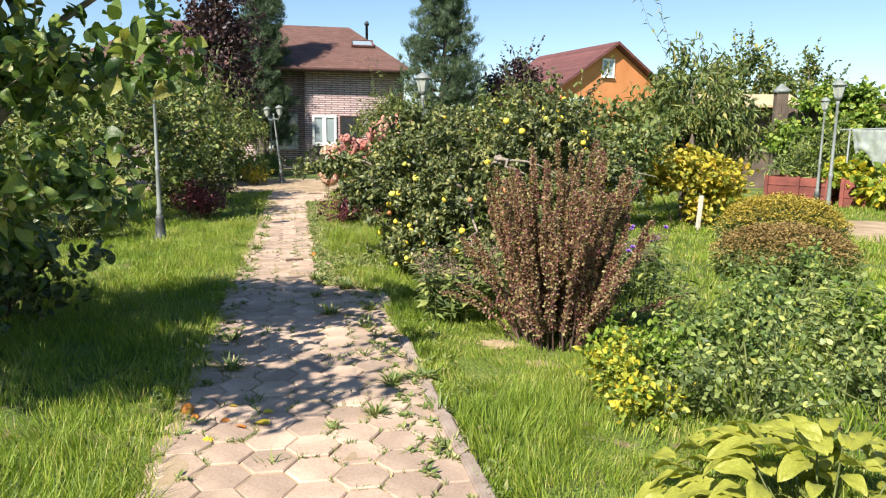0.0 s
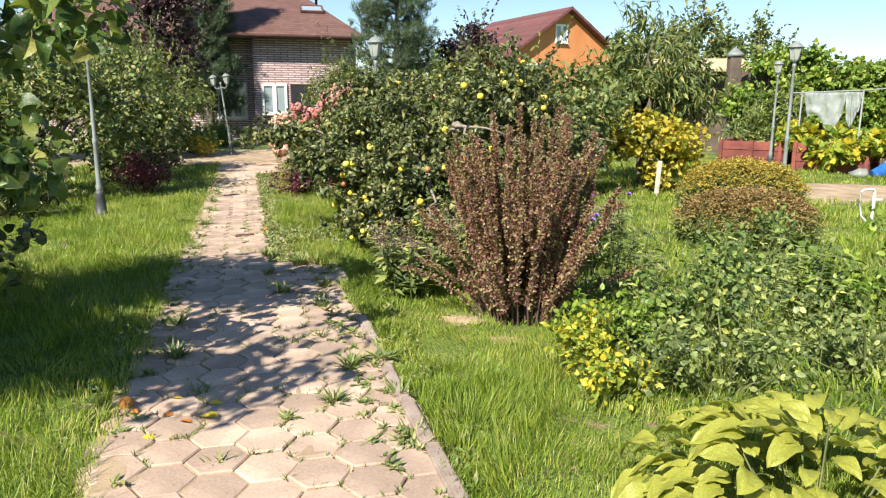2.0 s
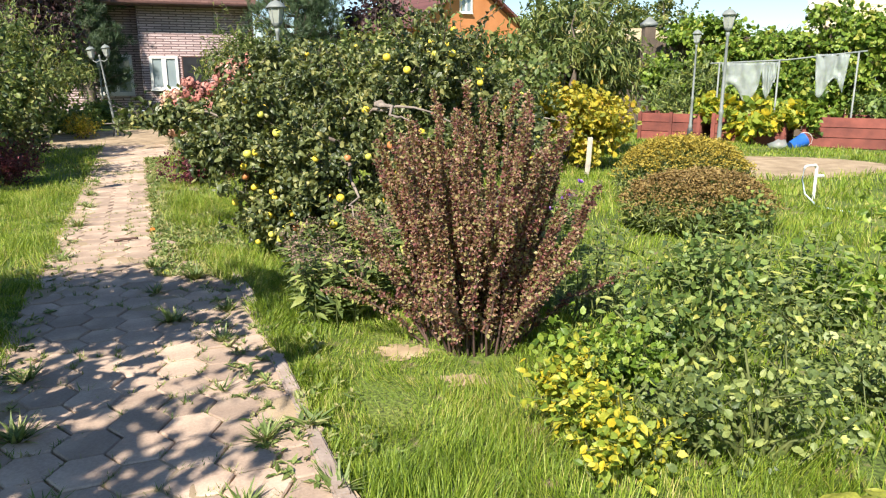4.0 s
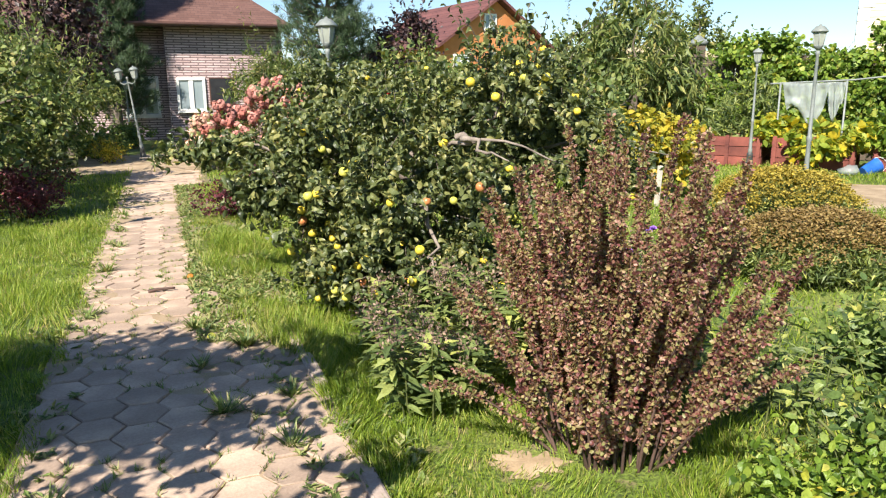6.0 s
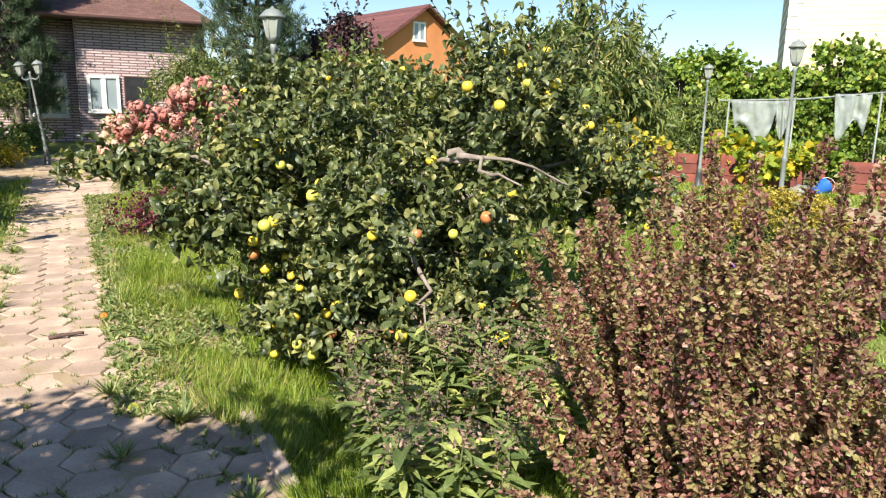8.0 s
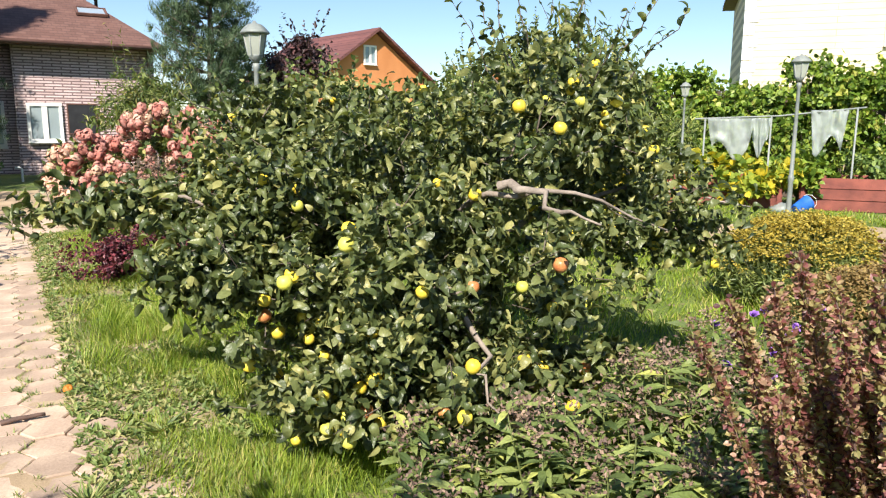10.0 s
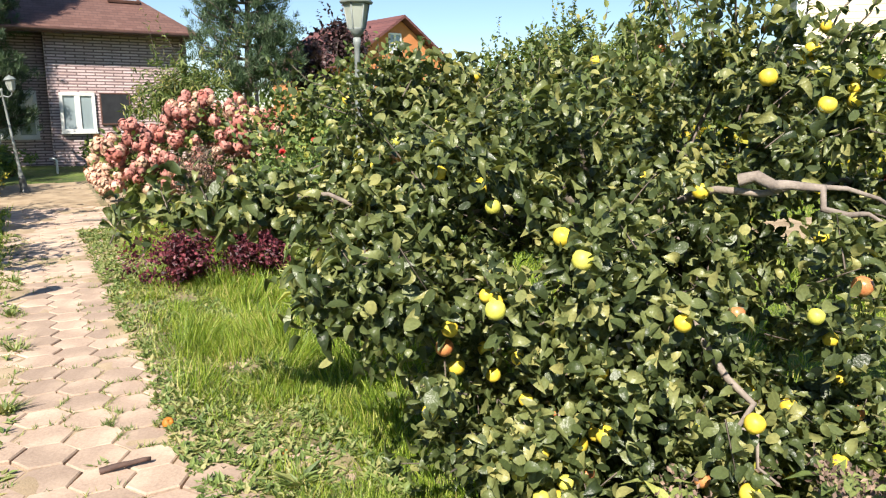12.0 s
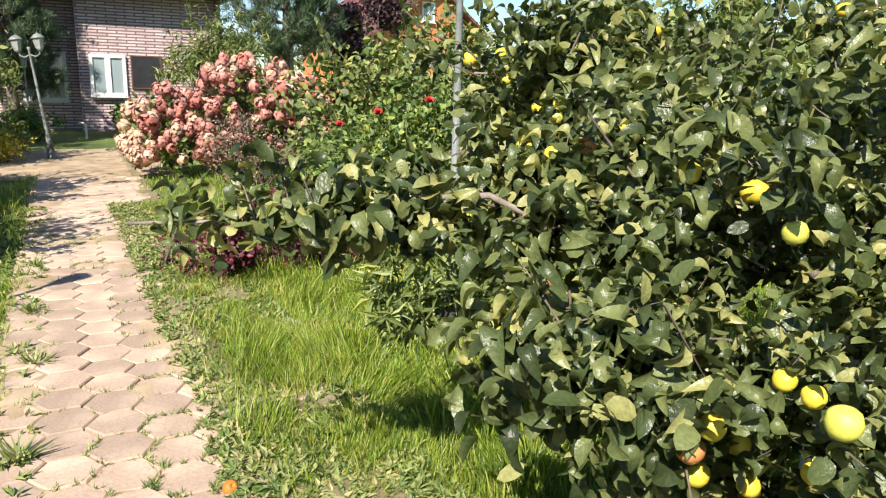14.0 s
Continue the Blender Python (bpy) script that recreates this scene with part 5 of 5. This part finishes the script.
# tall barberry: a fan of leafy wands
bar = thing("barberry", 2.32, 4.34, 0, "tall upright reddish-brown barberry bush", "shrub")
spots, ways, sizes = [], [], []
for k in range(112):
    a, q = rng.uniform(0, 2 * math.pi), math.sqrt(rng.random())
    foot = np.array([0.3 * q * math.cos(a), 0.25 * q * math.sin(a), 0])
    h = rng.uniform(1.0, 1.6) * (1 - 0.28 * q ** 2)
    far = 0.46
    if k > 96:
        h, far = rng.uniform(0.3, 0.75), 0.75
    end = foot + np.array([math.cos(a) * (0.02 + far * q * rng.uniform(0.6, 1.1)), math.sin(a) * (0.02 + 0.9 * far * q * rng.uniform(0.6, 1.1)), h])
    line = bent(foot, end, 0.08 * q, 0.014, 8)
    part("wand", tube([(line, np.linspace(0.008, 0.002, 8))], 5), M_TWIG, bar)
    m = int(780 * h)
    s = rng.random(m) ** 0.8 * 0.88 + 0.12
    p = np.stack([np.interp(s * 7, range(8), line[:, i]) for i in range(3)], 1)
    w = rng.normal(size=(m, 3)) + (0, 0, 0.5)
    w /= np.linalg.norm(w, axis=1, keepdims=True)
    spots.append(p + w * rng.uniform(0.002, 0.02, (m, 1)))
    ways.append(w)
    sizes.append(rng.uniform(0.014, 0.028, m) * (1.15 - 0.4 * s))
spots, ways, sizes = np.concatenate(spots), np.concatenate(ways), np.concatenate(sizes)
fat = (np.array([(0, 0, 0), (0.3, 0.25, 0.06), (0.36, 0.62, 0.08), (0, 1, -0.05), (-0.36, 0.62, 0.08), (-0.3, 0.25, 0.06)]), [(0, 1, 2, 3), (0, 3, 4, 5)])
part("leaves", repeat_mesh("leaves", fat, spots, turns_along(ways, rng.normal(size=ways.shape) + (0, 0, 0.8)), sizes), M_BARBERRY, bar)


def leafy_perennial(name, x, y, label, stems, radius, height, leaf_len, mat, head=None, group="", shape=None, seed=0):
    """Upright stems with pairs of long leaves, and faded heads on top."""
    t = thing(name, x, y, 0, label, "perennial", group)
    ls, lw, heads = [], [], []
    for k in range(stems):
        a, q = rng.uniform(0, 2 * math.pi), math.sqrt(rng.random())
        foot = np.array([radius * 0.7 * q * math.cos(a), radius * 0.7 * q * math.sin(a), 0])
        h = height * rng.uniform(0.7, 1.1)
        end = foot + np.array([0.35 * radius * q * math.cos(a), 0.35 * radius * q * math.sin(a), h])
        line = bent(foot, end, 0, 0.012, 5)
        part("stem", tube([(line, np.linspace(0.006, 0.003, 5))], 4), M_STEM, t)
        for s in np.linspace(0.25, 0.97, 11):
            p = np.array([np.interp(s * 4, range(5), line[:, i]) for i in range(3)])
            b = rng.uniform(0, 2 * math.pi)
            for c in (0, math.pi):
                ls.append(p)
                lw.append((math.cos(b + c), math.sin(b + c), rng.uniform(-0.25, 0.6)))
        heads.append(end)
    ls, lw = np.array(ls), np.array(lw)
    part("leaves", repeat_mesh("leaves", shape or LANCE2, ls, turns_along(lw, np.tile([0.0, 0, 1], (len(ls), 1)) + rng.normal(0, 0.25, (len(ls), 3))), leaf_len * rng.uniform(0.6, 1.15, len(ls))), mat, t)
    if head:
        hd = np.repeat(np.array(heads), 34, 0) + rng.normal(0, 1, (len(heads) * 34, 3)) * (0.028, 0.028, 0.03)
        part("flower_cover", repeat_mesh("flower_cover", DIAMOND, hd, turns_along(rng.normal(size=hd.shape), rng.normal(size=hd.shape)), np.full(len(hd), 0.022)), head, t)
    return t


LANCE2 = (np.array([(0, 0, 0), (0, .35, -.01), (0, .7, -.06), (0, 1, -.2), (-.13, .22, .03), (-.14, .55, 0.0), (.13, .22, .03), (.14, .55, 0.0)]), OVAL[1])
for x, y, h, n in ((1.5, 4.95, 0.46, 34), (1.9, 5.4, 0.56, 48), (2.5, 5.7, 0.6, 48), (3.0, 6.1, 0.58, 40), (1.4, 5.55, 0.42, 28)):
    leafy_perennial("phlox", x, y, "faded phlox clump with long green leaves", n, 0.42, h, 0.125, M_PERENNIAL, M_DRY, "faded phlox clumps")
for k, (x, y, r) in enumerate(((3.5, 3.9, 0.55), (4.3, 3.3, 0.65), (4.9, 4.5, 0.6), (5.7, 3.6, 0.65), (3.3, 2.9, 0.42), (5.2, 2.6, 0.6), (4.3, 5.2, 0.4))):
    shrub("privet_shrub", x, y, "loose leafy green shrub in a mixed bed", "shrub", [(0, 0, 0.26, r, r * 0.9, 0.26), (0.2, 0.15, 0.47, r * 0.4, r * 0.4, 0.24), (-0.3, -0.1, 0.36, r * 0.35, r * 0.35, 0.22), (-0.3, 0, 0.18, r * 0.7, r * 0.6, 0.18)], 115, 10, OVAL, (0.055, 0.042, 0.065)[k % 3],
          (M_SHRUB, M_PERENNIAL, M_VINE_LEAF)[k % 3], 0.11, 18, M_STEM, "green shrubs of the mixed bed", up=0.4)
leafy_perennial("loosestrife", 4.1, 4.4, "tall green leafy stems in a mixed bed", 26, 0.6, 0.62, 0.1, M_PERENNIAL, None)
leafy_perennial("loosestrife", 3.1, 4.6, "tall green leafy stems in a mixed bed", 18, 0.4, 0.6, 0.1, M_PERENNIAL, None)
shrub("spirea", 2.72, 2.85, "small spirea with bright yellow-green leaves", "shrub", [(0, 0, 0.2, 0.28, 0.25, 0.2), (-0.05, 0.3, 0.22, 0.25, 0.25, 0.2)], 170, 9, OVAL, 0.045, M_SPIREA, 0.08, 10, M_STEM)
shrub("spirea", 2.85, 3.5, "small spirea with green and yellow leaves", "shrub", [(0, 0, 0.22, 0.35, 0.3, 0.22)], 150, 9, OVAL, 0.045, M_VINE_LEAF, 0.08, 9, M_STEM)

# hosta with large leaves
hosta = thing("hosta", 3.2, 1.62, 0, "large hosta with yellowing broad leaves", "perennial")


def hosta_leaf(length, width, drop):
    bm = bmesh.new()
    g = []
    for j in range(9):
        f = j / 8
        w = width * (math.sin(math.pi * min(1, f * 0.94 + 0.06)) ** 0.75) * (1 - 0.25 * f)
        row = []
        for i in range(-3, 4):
            e = i / 3
            row.append(bm.verts.new((e * w, f * length, 0.16 * length * math.sin(f * 2.4) - drop * f * f + 0.22 * w * abs(e) + 0.012 * math.sin(e * 9) * (1 - f) + 0.01 * math.sin(f * 11 + e * 4))))
        g.append(row)
    for a, b in zip(g, g[1:]):
        for i in range(6):
            bm.faces.new((a[i], a[i + 1], b[i + 1], b[i])).smooth = True
    me = bpy.data.meshes.new("leaf")
    bm.to_mesh(me)
    bm.free()
    me.materials.append(M_HOSTA)
    return me


kinds = [hosta_leaf(0.24, 0.075, 0.06), hosta_leaf(0.28, 0.085, 0.1), hosta_leaf(0.21, 0.07, 0.03)]
for k in range(290):
    a, q = rng.uniform(0, 2 * math.pi), math.sqrt(rng.random())
    o = new("leaf", kinds[k % 3])
    o.parent = hosta
    if k < 110:
        q = 0.35 + 0.6 * q
    z = (0.24 if k < 110 else 0.4) - 0.2 * q ** 2 + rng.normal(0, 0.025)
    o.matrix_basis = pose(0.58 * q * math.cos(a), 0.58 * q * math.sin(a), z, rng.uniform(-15, 40) * (1 - q) - 24 * q ** 2, rng.uniform(-28, 28), math.degrees(a) - 90 + rng.uniform(-25, 25)) @ Matrix.Scale(rng.uniform(0.42, 0.7), 4)
    if k % 16 == 0:
        part("stalk", tube([([(0.2 * q * math.cos(a), 0.2 * q * math.sin(a), 0), (0.58 * q * math.cos(a), 0.58 * q * math.sin(a), z)], (0.005, 0.004))], 4), M_STEM, hosta)

# ---- weeds and litter on the path ----


def weed(s, t, n, length, shape, label, mat, rise=0.5, name="weed"):
    p = on_path(s, t, 0.02)
    ob = thing(name, p.x, p.y, p.z, label, "weed", "weeds in the paving")
    a = rng.uniform(0, 2 * math.pi, n)
    w = np.stack([np.cos(a), np.sin(a), rng.uniform(0.1, 1, n) * rise * 2], 1)
    part("leaves", repeat_mesh("leaves", shape, rng.normal(0, 0.015, (n, 3)) * (1, 1, 0.2), turns_along(w, np.tile([0.0, 0, 1], (n, 1))), length * rng.uniform(0.6, 1.2, n)), mat, ob)
    return ob


for s, t, n, length, kind in ((-0.33, 0.9, 26, 0.09, 0), (0.1, 0.45, 26, 0.08, 1), (0.5, 1.1, 70, 0.13, 0), (0.72, 1.15, 30, 0.13, 1), (0.35, 0.6, 60, 0.12, 0), (0.2, 1.6, 14, 0.08, 0), (0.38, 1.7, 22, 0.1, 0), (0.75, 1.7, 16, 0.09, 1),
                              (-0.2, 0.1, 20, 0.08, 0), (0.66, 0.1, 40, 0.12, 0), (0.7, 0.6, 40, 0.13, 0), (0.45, 2.4, 60, 0.12, 0), (0.2, 2.9, 70, 0.14, 0), (0.1, 3.6, 50, 0.12, 0), (-0.5, 1.5, 60, 0.16, 0), (-0.55, 2.2, 40, 0.14, 0),
                              (0.55, 3.0, 60, 0.12, 0), (0.4, 3.9, 90, 0.15, 0), (0.1, 4.4, 70, 0.14, 0), (0.5, 5.0, 70, 0.14, 1), (-0.62, 5.0, 50, 0.14, 0), (-0.6, 6.5, 50, 0.14, 0), (0.6, 6.2, 60, 0.12, 1), (0.45, 7.0, 50, 0.1, 1), (0.55, 7.8, 50, 0.12, 1),
                              (0.6, 8.7, 50, 0.12, 0), (-0.55, 7.6, 50, 0.13, 0), (-0.6, 8.6, 40, 0.12, 0), (0.15, 6.0, 12, 0.06, 1), (-0.2, 5.6, 12, 0.06, 1), (-0.6, 10.0, 40, 0.12, 0), (0.6, 10.5, 40, 0.12, 0)):
    weed(s, t, int(n * 1.15), length, (NEEDLE[0] * (1.8, 1, 1), NEEDLE[1]) if kind == 0 else LANCE, "green weed tuft growing from a paving joint", M_WEED, 0.6)
for k in range(34):
    weed(rng.uniform(-0.6, 0.65), rng.uniform(-0.4, 9.5), int(rng.integers(8, 26)), rng.uniform(0.03, 0.08), (NEEDLE[0] * (1.4, 1, 1), NEEDLE[1]), "small dry weed tuft in a paving joint", M_WEED, 0.6)
o = part("fallen_leaf", repeat_mesh("fallen_leaf", OVAL, np.zeros((1, 3)), np.eye(3)[None], np.array([0.11])), M_FALLEN)
o.matrix_world = pose(0.73, 2.44, 0.045, 0, 0, 75)
tagged(o, "bright yellow fallen leaf on the paving", "leaf")
for x, y, z, s, mat in ((0.22, 2.55, 0.05, 0.95, M_ROTTEN), (0.3, 2.47, 0.04, 0.6, M_ROTTEN), (-0.55, 7.67, 0.04, 0.75, M_ROTTEN), (0.05, 6.0, 0.035, 0.8, M_GREEN_FRUIT), (0.3, 5.95, 0.035, 0.8, M_YELLOW_FRUIT)):
    f = fruit.copy()
    f.materials.clear()
    f.materials.append(mat)
    o = new("fallen_apple", f)
    o.matrix_world = pose(x, y, z, 40, 25, 10) @ Matrix.Scale(s, 4)
    tagged(o, "bruised fallen apple lying by the path", "apple", "fallen apples")
for k in range(9):
    o = part("fallen_leaf", repeat_mesh("fallen_leaf", OVAL, np.zeros((1, 3)), np.eye(3)[None], np.array([0.07])), M_ROTTEN if k % 2 else M_FALLEN)
    p = on_path(-0.55 + 0.1 * k * 0.7, 0.4 + 0.35 * ((k * 7) % 5) * 0.3, 0.04)
    if k > 4:
        p = on_path(rng.uniform(-0.6, 0.9), rng.uniform(2, 9), 0.04)
    o.matrix_world = pose(p.x, p.y, p.z, rng.uniform(-15, 15), 10, rng.uniform(0, 360))
    tagged(o, "brown curled fallen leaf on the paving", "leaf", "fallen leaves")
stick = part("stick", tube([(bent((0, 0, 0), (0.2, 0.06, 0.01), 0.01, 0.006, 6), np.linspace(0.016, 0.01, 6))], 7), M_TWIG)
stick.matrix_world = pose(-0.76, 7.19, 0.045)
tagged(stick, "short dark stick lying on the paving", "stick")

# ---- grass ----


def blades(name, n, region, tall, width, label, thin=0.34, mat=None):
    xy = region(n)
    s, t = path_st(xy)
    edge = np.array([0.1 * noise.noise(Vector((a * 1.3, b * 1.3, 2))) for a, b in xy])
    right = np.interp(t, (-5, 3.2, 4.8, 8.5, 10, 14, 20), (0.72, 0.72, 0.25, 0.18, 0.32, 0.55, 0.6))
    keep = (s > right + edge + 0.45 * (t > 4) * rng.random(len(s)) ** 2) | (s < -0.68 - edge) | (t < -5)
    cross = (t > 15.9) & (t < 21) & (s < 1.0)
    keep &= ~cross
    keep &= ~(((xy[:, 0] - 8.2) / 2.4) ** 2 + ((xy[:, 1] - 12.2) / 1.5) ** 2 < 0.9)
    for bx, by, rx, ry in BARE:
        keep &= ((xy[:, 0] - bx) / rx) ** 2 + ((xy[:, 1] - by) / ry) ** 2 > rng.uniform(0.1, 1.5, len(xy))
    xy, s = xy[keep], s[keep]
    lush = np.array([noise.noise(Vector((a * 0.9, b * 0.9, 0))) + 0.7 * noise.noise(Vector((a * 4.5, b * 4.5, 4))) for a, b in xy])
    bare = np.array([noise.noise(Vector((a * 2.1, b * 2.1, 7))) for a, b in xy])
    ok = bare + 0.25 * rng.normal(size=len(xy)) < thin
    xy, lush = xy[ok], lush[ok]
    m = len(xy)
    h = tall * (0.55 + 0.7 * rng.random(m)) * (1 + 1.1 * np.clip(lush, -0.55, 1))
    a = rng.uniform(0, 2 * math.pi, m)
    x = np.stack([np.cos(a), np.sin(a), np.zeros(m)], 1)
    y = np.stack([-np.sin(a), np.cos(a), rng.normal(0, 0.25, m)], 1)
    lx = np.array([noise.noise(Vector((p * 3.1, q * 3.1, 9))) for p, q in xy])
    ly = np.array([noise.noise(Vector((p * 3.1, q * 3.1, 15))) for p, q in xy])
    z = np.stack([rng.normal(0, 0.22, m) + lx, rng.normal(0, 0.22, m) + ly, np.ones(m)], 1)
    ob = part(name, repeat_mesh(name, BLADE, np.c_[xy, np.full(m, 0.012)], np.stack([x, y, z], 1), np.stack([width * rng.uniform(0.7, 1.3, m), h * rng.uniform(0.4, 1.4, m), h], 1)), mat or M_GRASS)
    return tagged(ob, label, "grass", kind="stuff")


def strip(s0, s1, t0, t1):
    def region(n):
        s, t = rng.uniform(s0, s1, n), rng.uniform(t0, t1, n)
        return np.array(PATH_O[:2]) + s[:, None] * np.array(PU[:2]) + t[:, None] * np.array(PV[:2])
    return region


blades("grass", 100000, strip(0.55, 2.6, -1.5, 6.5), 0.075, 0.004, "lush green lawn grass along the path")
blades("grass", 38000, strip(0.5, 2.4, 6.5, 12), 0.1, 0.0055, "lush green lawn grass under the apple tree")
blades("grass", 85000, strip(-3.0, -0.62, -1.0, 9.5), 0.08, 0.005, "shaded green lawn grass beside the path")
blades("grass", 34000, strip(-4, 9, 9.5, 17), 0.085, 0.011, "sunny green lawn grass of the garden")
blades("grass", 48000, strip(2.6, 8.5, -1, 9.5), 0.085, 0.009, "sunny green lawn grass among the shrubs")
blades("grass", 14000, strip(-8, -3, 2, 16), 0.1, 0.013, "shaded green lawn grass under the trees")
blades("grass", 52000, strip(0.15, 1.0, -2, 13), 0.07, 0.0055, "ragged green grass on the path edge")
blades("grass", 2600, strip(1.0, 2.1, 4.3, 9.5), 0.19, 0.009, "long green grass stalks under the apple tree")
blades("grass", 36000, strip(6, 13.5, 3.5, 14), 0.08, 0.013, "sunny green lawn grass before the raised beds")
blades("grass", 46000, strip(0.15, 0.95, 3.6, 14), 0.045, 0.005, "thin dry grass creeping over the path edge", 0.2, M_WEED)
tuft = strip(0.3, 1.15, 4.0, 13)(190)
tuft = np.repeat(tuft, 45, 0) + rng.normal(0, 0.045, (190 * 45, 2))
blades("grass", len(tuft), lambda n: tuft, 0.12, 0.006, "ragged grass tufts along the path edge", 2.0)
xy = np.concatenate([strip(0.45, 1.0, -1, 4)(200), strip(0.12, 0.9, 4.0, 13)(4200), strip(-0.95, -0.55, 0, 13)(350)])
n = len(xy)
spots = np.repeat(np.c_[xy, np.full(n, 0.034)], 9, 0)
w = rng.normal(size=(n * 9, 3)) * (1, 1, 0.3) + (0, 0, 0.4)
ob = part("weeds", repeat_mesh("weeds", (DIAMOND[0] * (0.7, 1, 1), DIAMOND[1]), spots + rng.normal(0, 0.012, (n * 9, 3)) * (1, 1, 0.2), turns_along(w, np.tile([0.0, 0, 1], (n * 9, 1))), rng.uniform(0.02, 0.065, n * 9)), M_WEED)
tagged(ob, "low broad-leaved weeds creeping over the paving edges", "weeds", kind="stuff")

# far woods that close the view
spots, lb = [], []
for k in range(70):
    a = 2 * math.pi * k / 70
    r = 75 + 12 * rng.random()
    lb.append((r * math.cos(a), 10 + r * math.sin(a), 1.6, 4.5, 3, 2.0 + 0.9 * rng.random()))
lv, _ = foliage("woods", lb, 2600, 9, OVAL, 0.75, 0.9, low=0.0, twigs=False)
tagged(part("woods", lv, M_TREE_LEAF), "distant belt of green trees", "woods", kind="stuff")

# ---- kerb and pavers ----
stone = None
for k in range(14):
    if stone is None:
        stone = part("kerb_stone", box_mesh((0.675, 0, -0.05), (0.745, 0.495, 0.052), 0.01), M_KERB, path)
        stone.location = (0, -3.0, 0)
    else:
        o = new("kerb_stone", stone.data)
        o.parent = path
        o.matrix_basis = pose(0.008 * rng.normal(), -3.0 + 0.5 * k, 0.006 * rng.normal(), 0, rng.uniform(-2, 2), rng.uniform(-0.4, 0.4))

HEX = 0.14


def paver_mesh(r, h):
    verts, faces = [], []
    for q, z in ((r, -0.03), (r, h - 0.007), (r - 0.007, h)):
        verts += [(q * math.cos(math.pi * k / 3), q * math.sin(math.pi * k / 3), z) for k in range(6)]
    for j in range(2):
        for k in range(6):
            p = (k + 1) % 6
            faces.append((j * 6 + k, j * 6 + p, j * 6 + 6 + p, j * 6 + 6 + k))
    faces.append(tuple(12 + k for k in range(6)))
    return verts, faces


verts, faces = paver_mesh(HEX - 0.005, 0.034)
paver = build_mesh("paver", verts, faces)
paver.materials.append(M_PAVER)
rest_v, rest_f = [], []
count = 0
for row in range(-18, 80):
    for col in range(-3, 4):
        s, t = col * 1.5 * HEX, (row + 0.5 * (col % 2)) * math.sqrt(3) * HEX
        sink = 0.012 * noise.noise(Vector((s * 1.5, t * 1.1, 0))) + 0.003 * rng.normal()
        m = pose(s, t, sink, rng.uniform(-1.3, 1.3), rng.uniform(-1.3, 1.3), rng.uniform(-1.2, 1.2) + 60 * int(rng.integers(6)))
        if -0.5 < t < 9.8 and count < 300:
            o = new("paver", paver)
            o.parent = path
            o.matrix_basis = m
            count += 1
        elif -4.5 < t < 15.8:
            base = len(rest_v)
            rest_v += [m @ Vector(v) for v in verts]
            rest_f += [tuple(i + base for i in f) for f in faces]
n = 2800
side = rng.uniform(-0.66, 0.7, n)
col = np.round(side / (1.5 * HEX))
row = np.round(rng.uniform(-2.5, 13, n) / (math.sqrt(3) * HEX))
k = rng.integers(0, 6, n) * math.pi / 3
f = rng.random(n)
ex = HEX * (np.cos(k) * (1 - f) + np.cos(k + math.pi / 3) * f)
ey = HEX * (np.sin(k) * (1 - f) + np.sin(k + math.pi / 3) * f)
st = np.stack([col * 1.5 * HEX + ex, (row + 0.5 * (col % 2)) * math.sqrt(3) * HEX + ey, np.full(n, 0.026)], 1)
ok = np.array([noise.noise(Vector(p) * 1.6) > -0.08 for p in st])
st = np.repeat(st[ok], 9, 0)
n = len(st)
w = rng.normal(size=(n, 3)) * (1, 1, 0.2) + (0, 0, 0.8)
joint = part("joint_grass", repeat_mesh("joint_grass", (NEEDLE[0] * (2.2, 1, 1), NEEDLE[1]), st + rng.normal(0, 0.008, (n, 3)) * (1, 1, 0), turns_along(w, np.tile([0.0, 0, 1], (n, 1))), rng.uniform(0.015, 0.05, n)), M_WEED)
joint.matrix_world = path.matrix_world
tagged(joint, "thin dry grass growing from the paving joints", "grass", kind="stuff")
rest = build_mesh("pavers", rest_v, rest_f)
tagged(part("pavers", rest, M_PAVER, path), kind="stuff")

post = part("garden_tap", tube([([(0, 0, -0.02), (0, 0, 0.36), (-0.05, -0.02, 0.4), (-0.16, -0.04, 0.4)], (0.03, 0.03, 0.03, 0.03))], 8), M_WHITE)
post.matrix_world = pose(-6.0, 25.4, 0)
tagged(post, "small white garden tap post before the house", "tap")
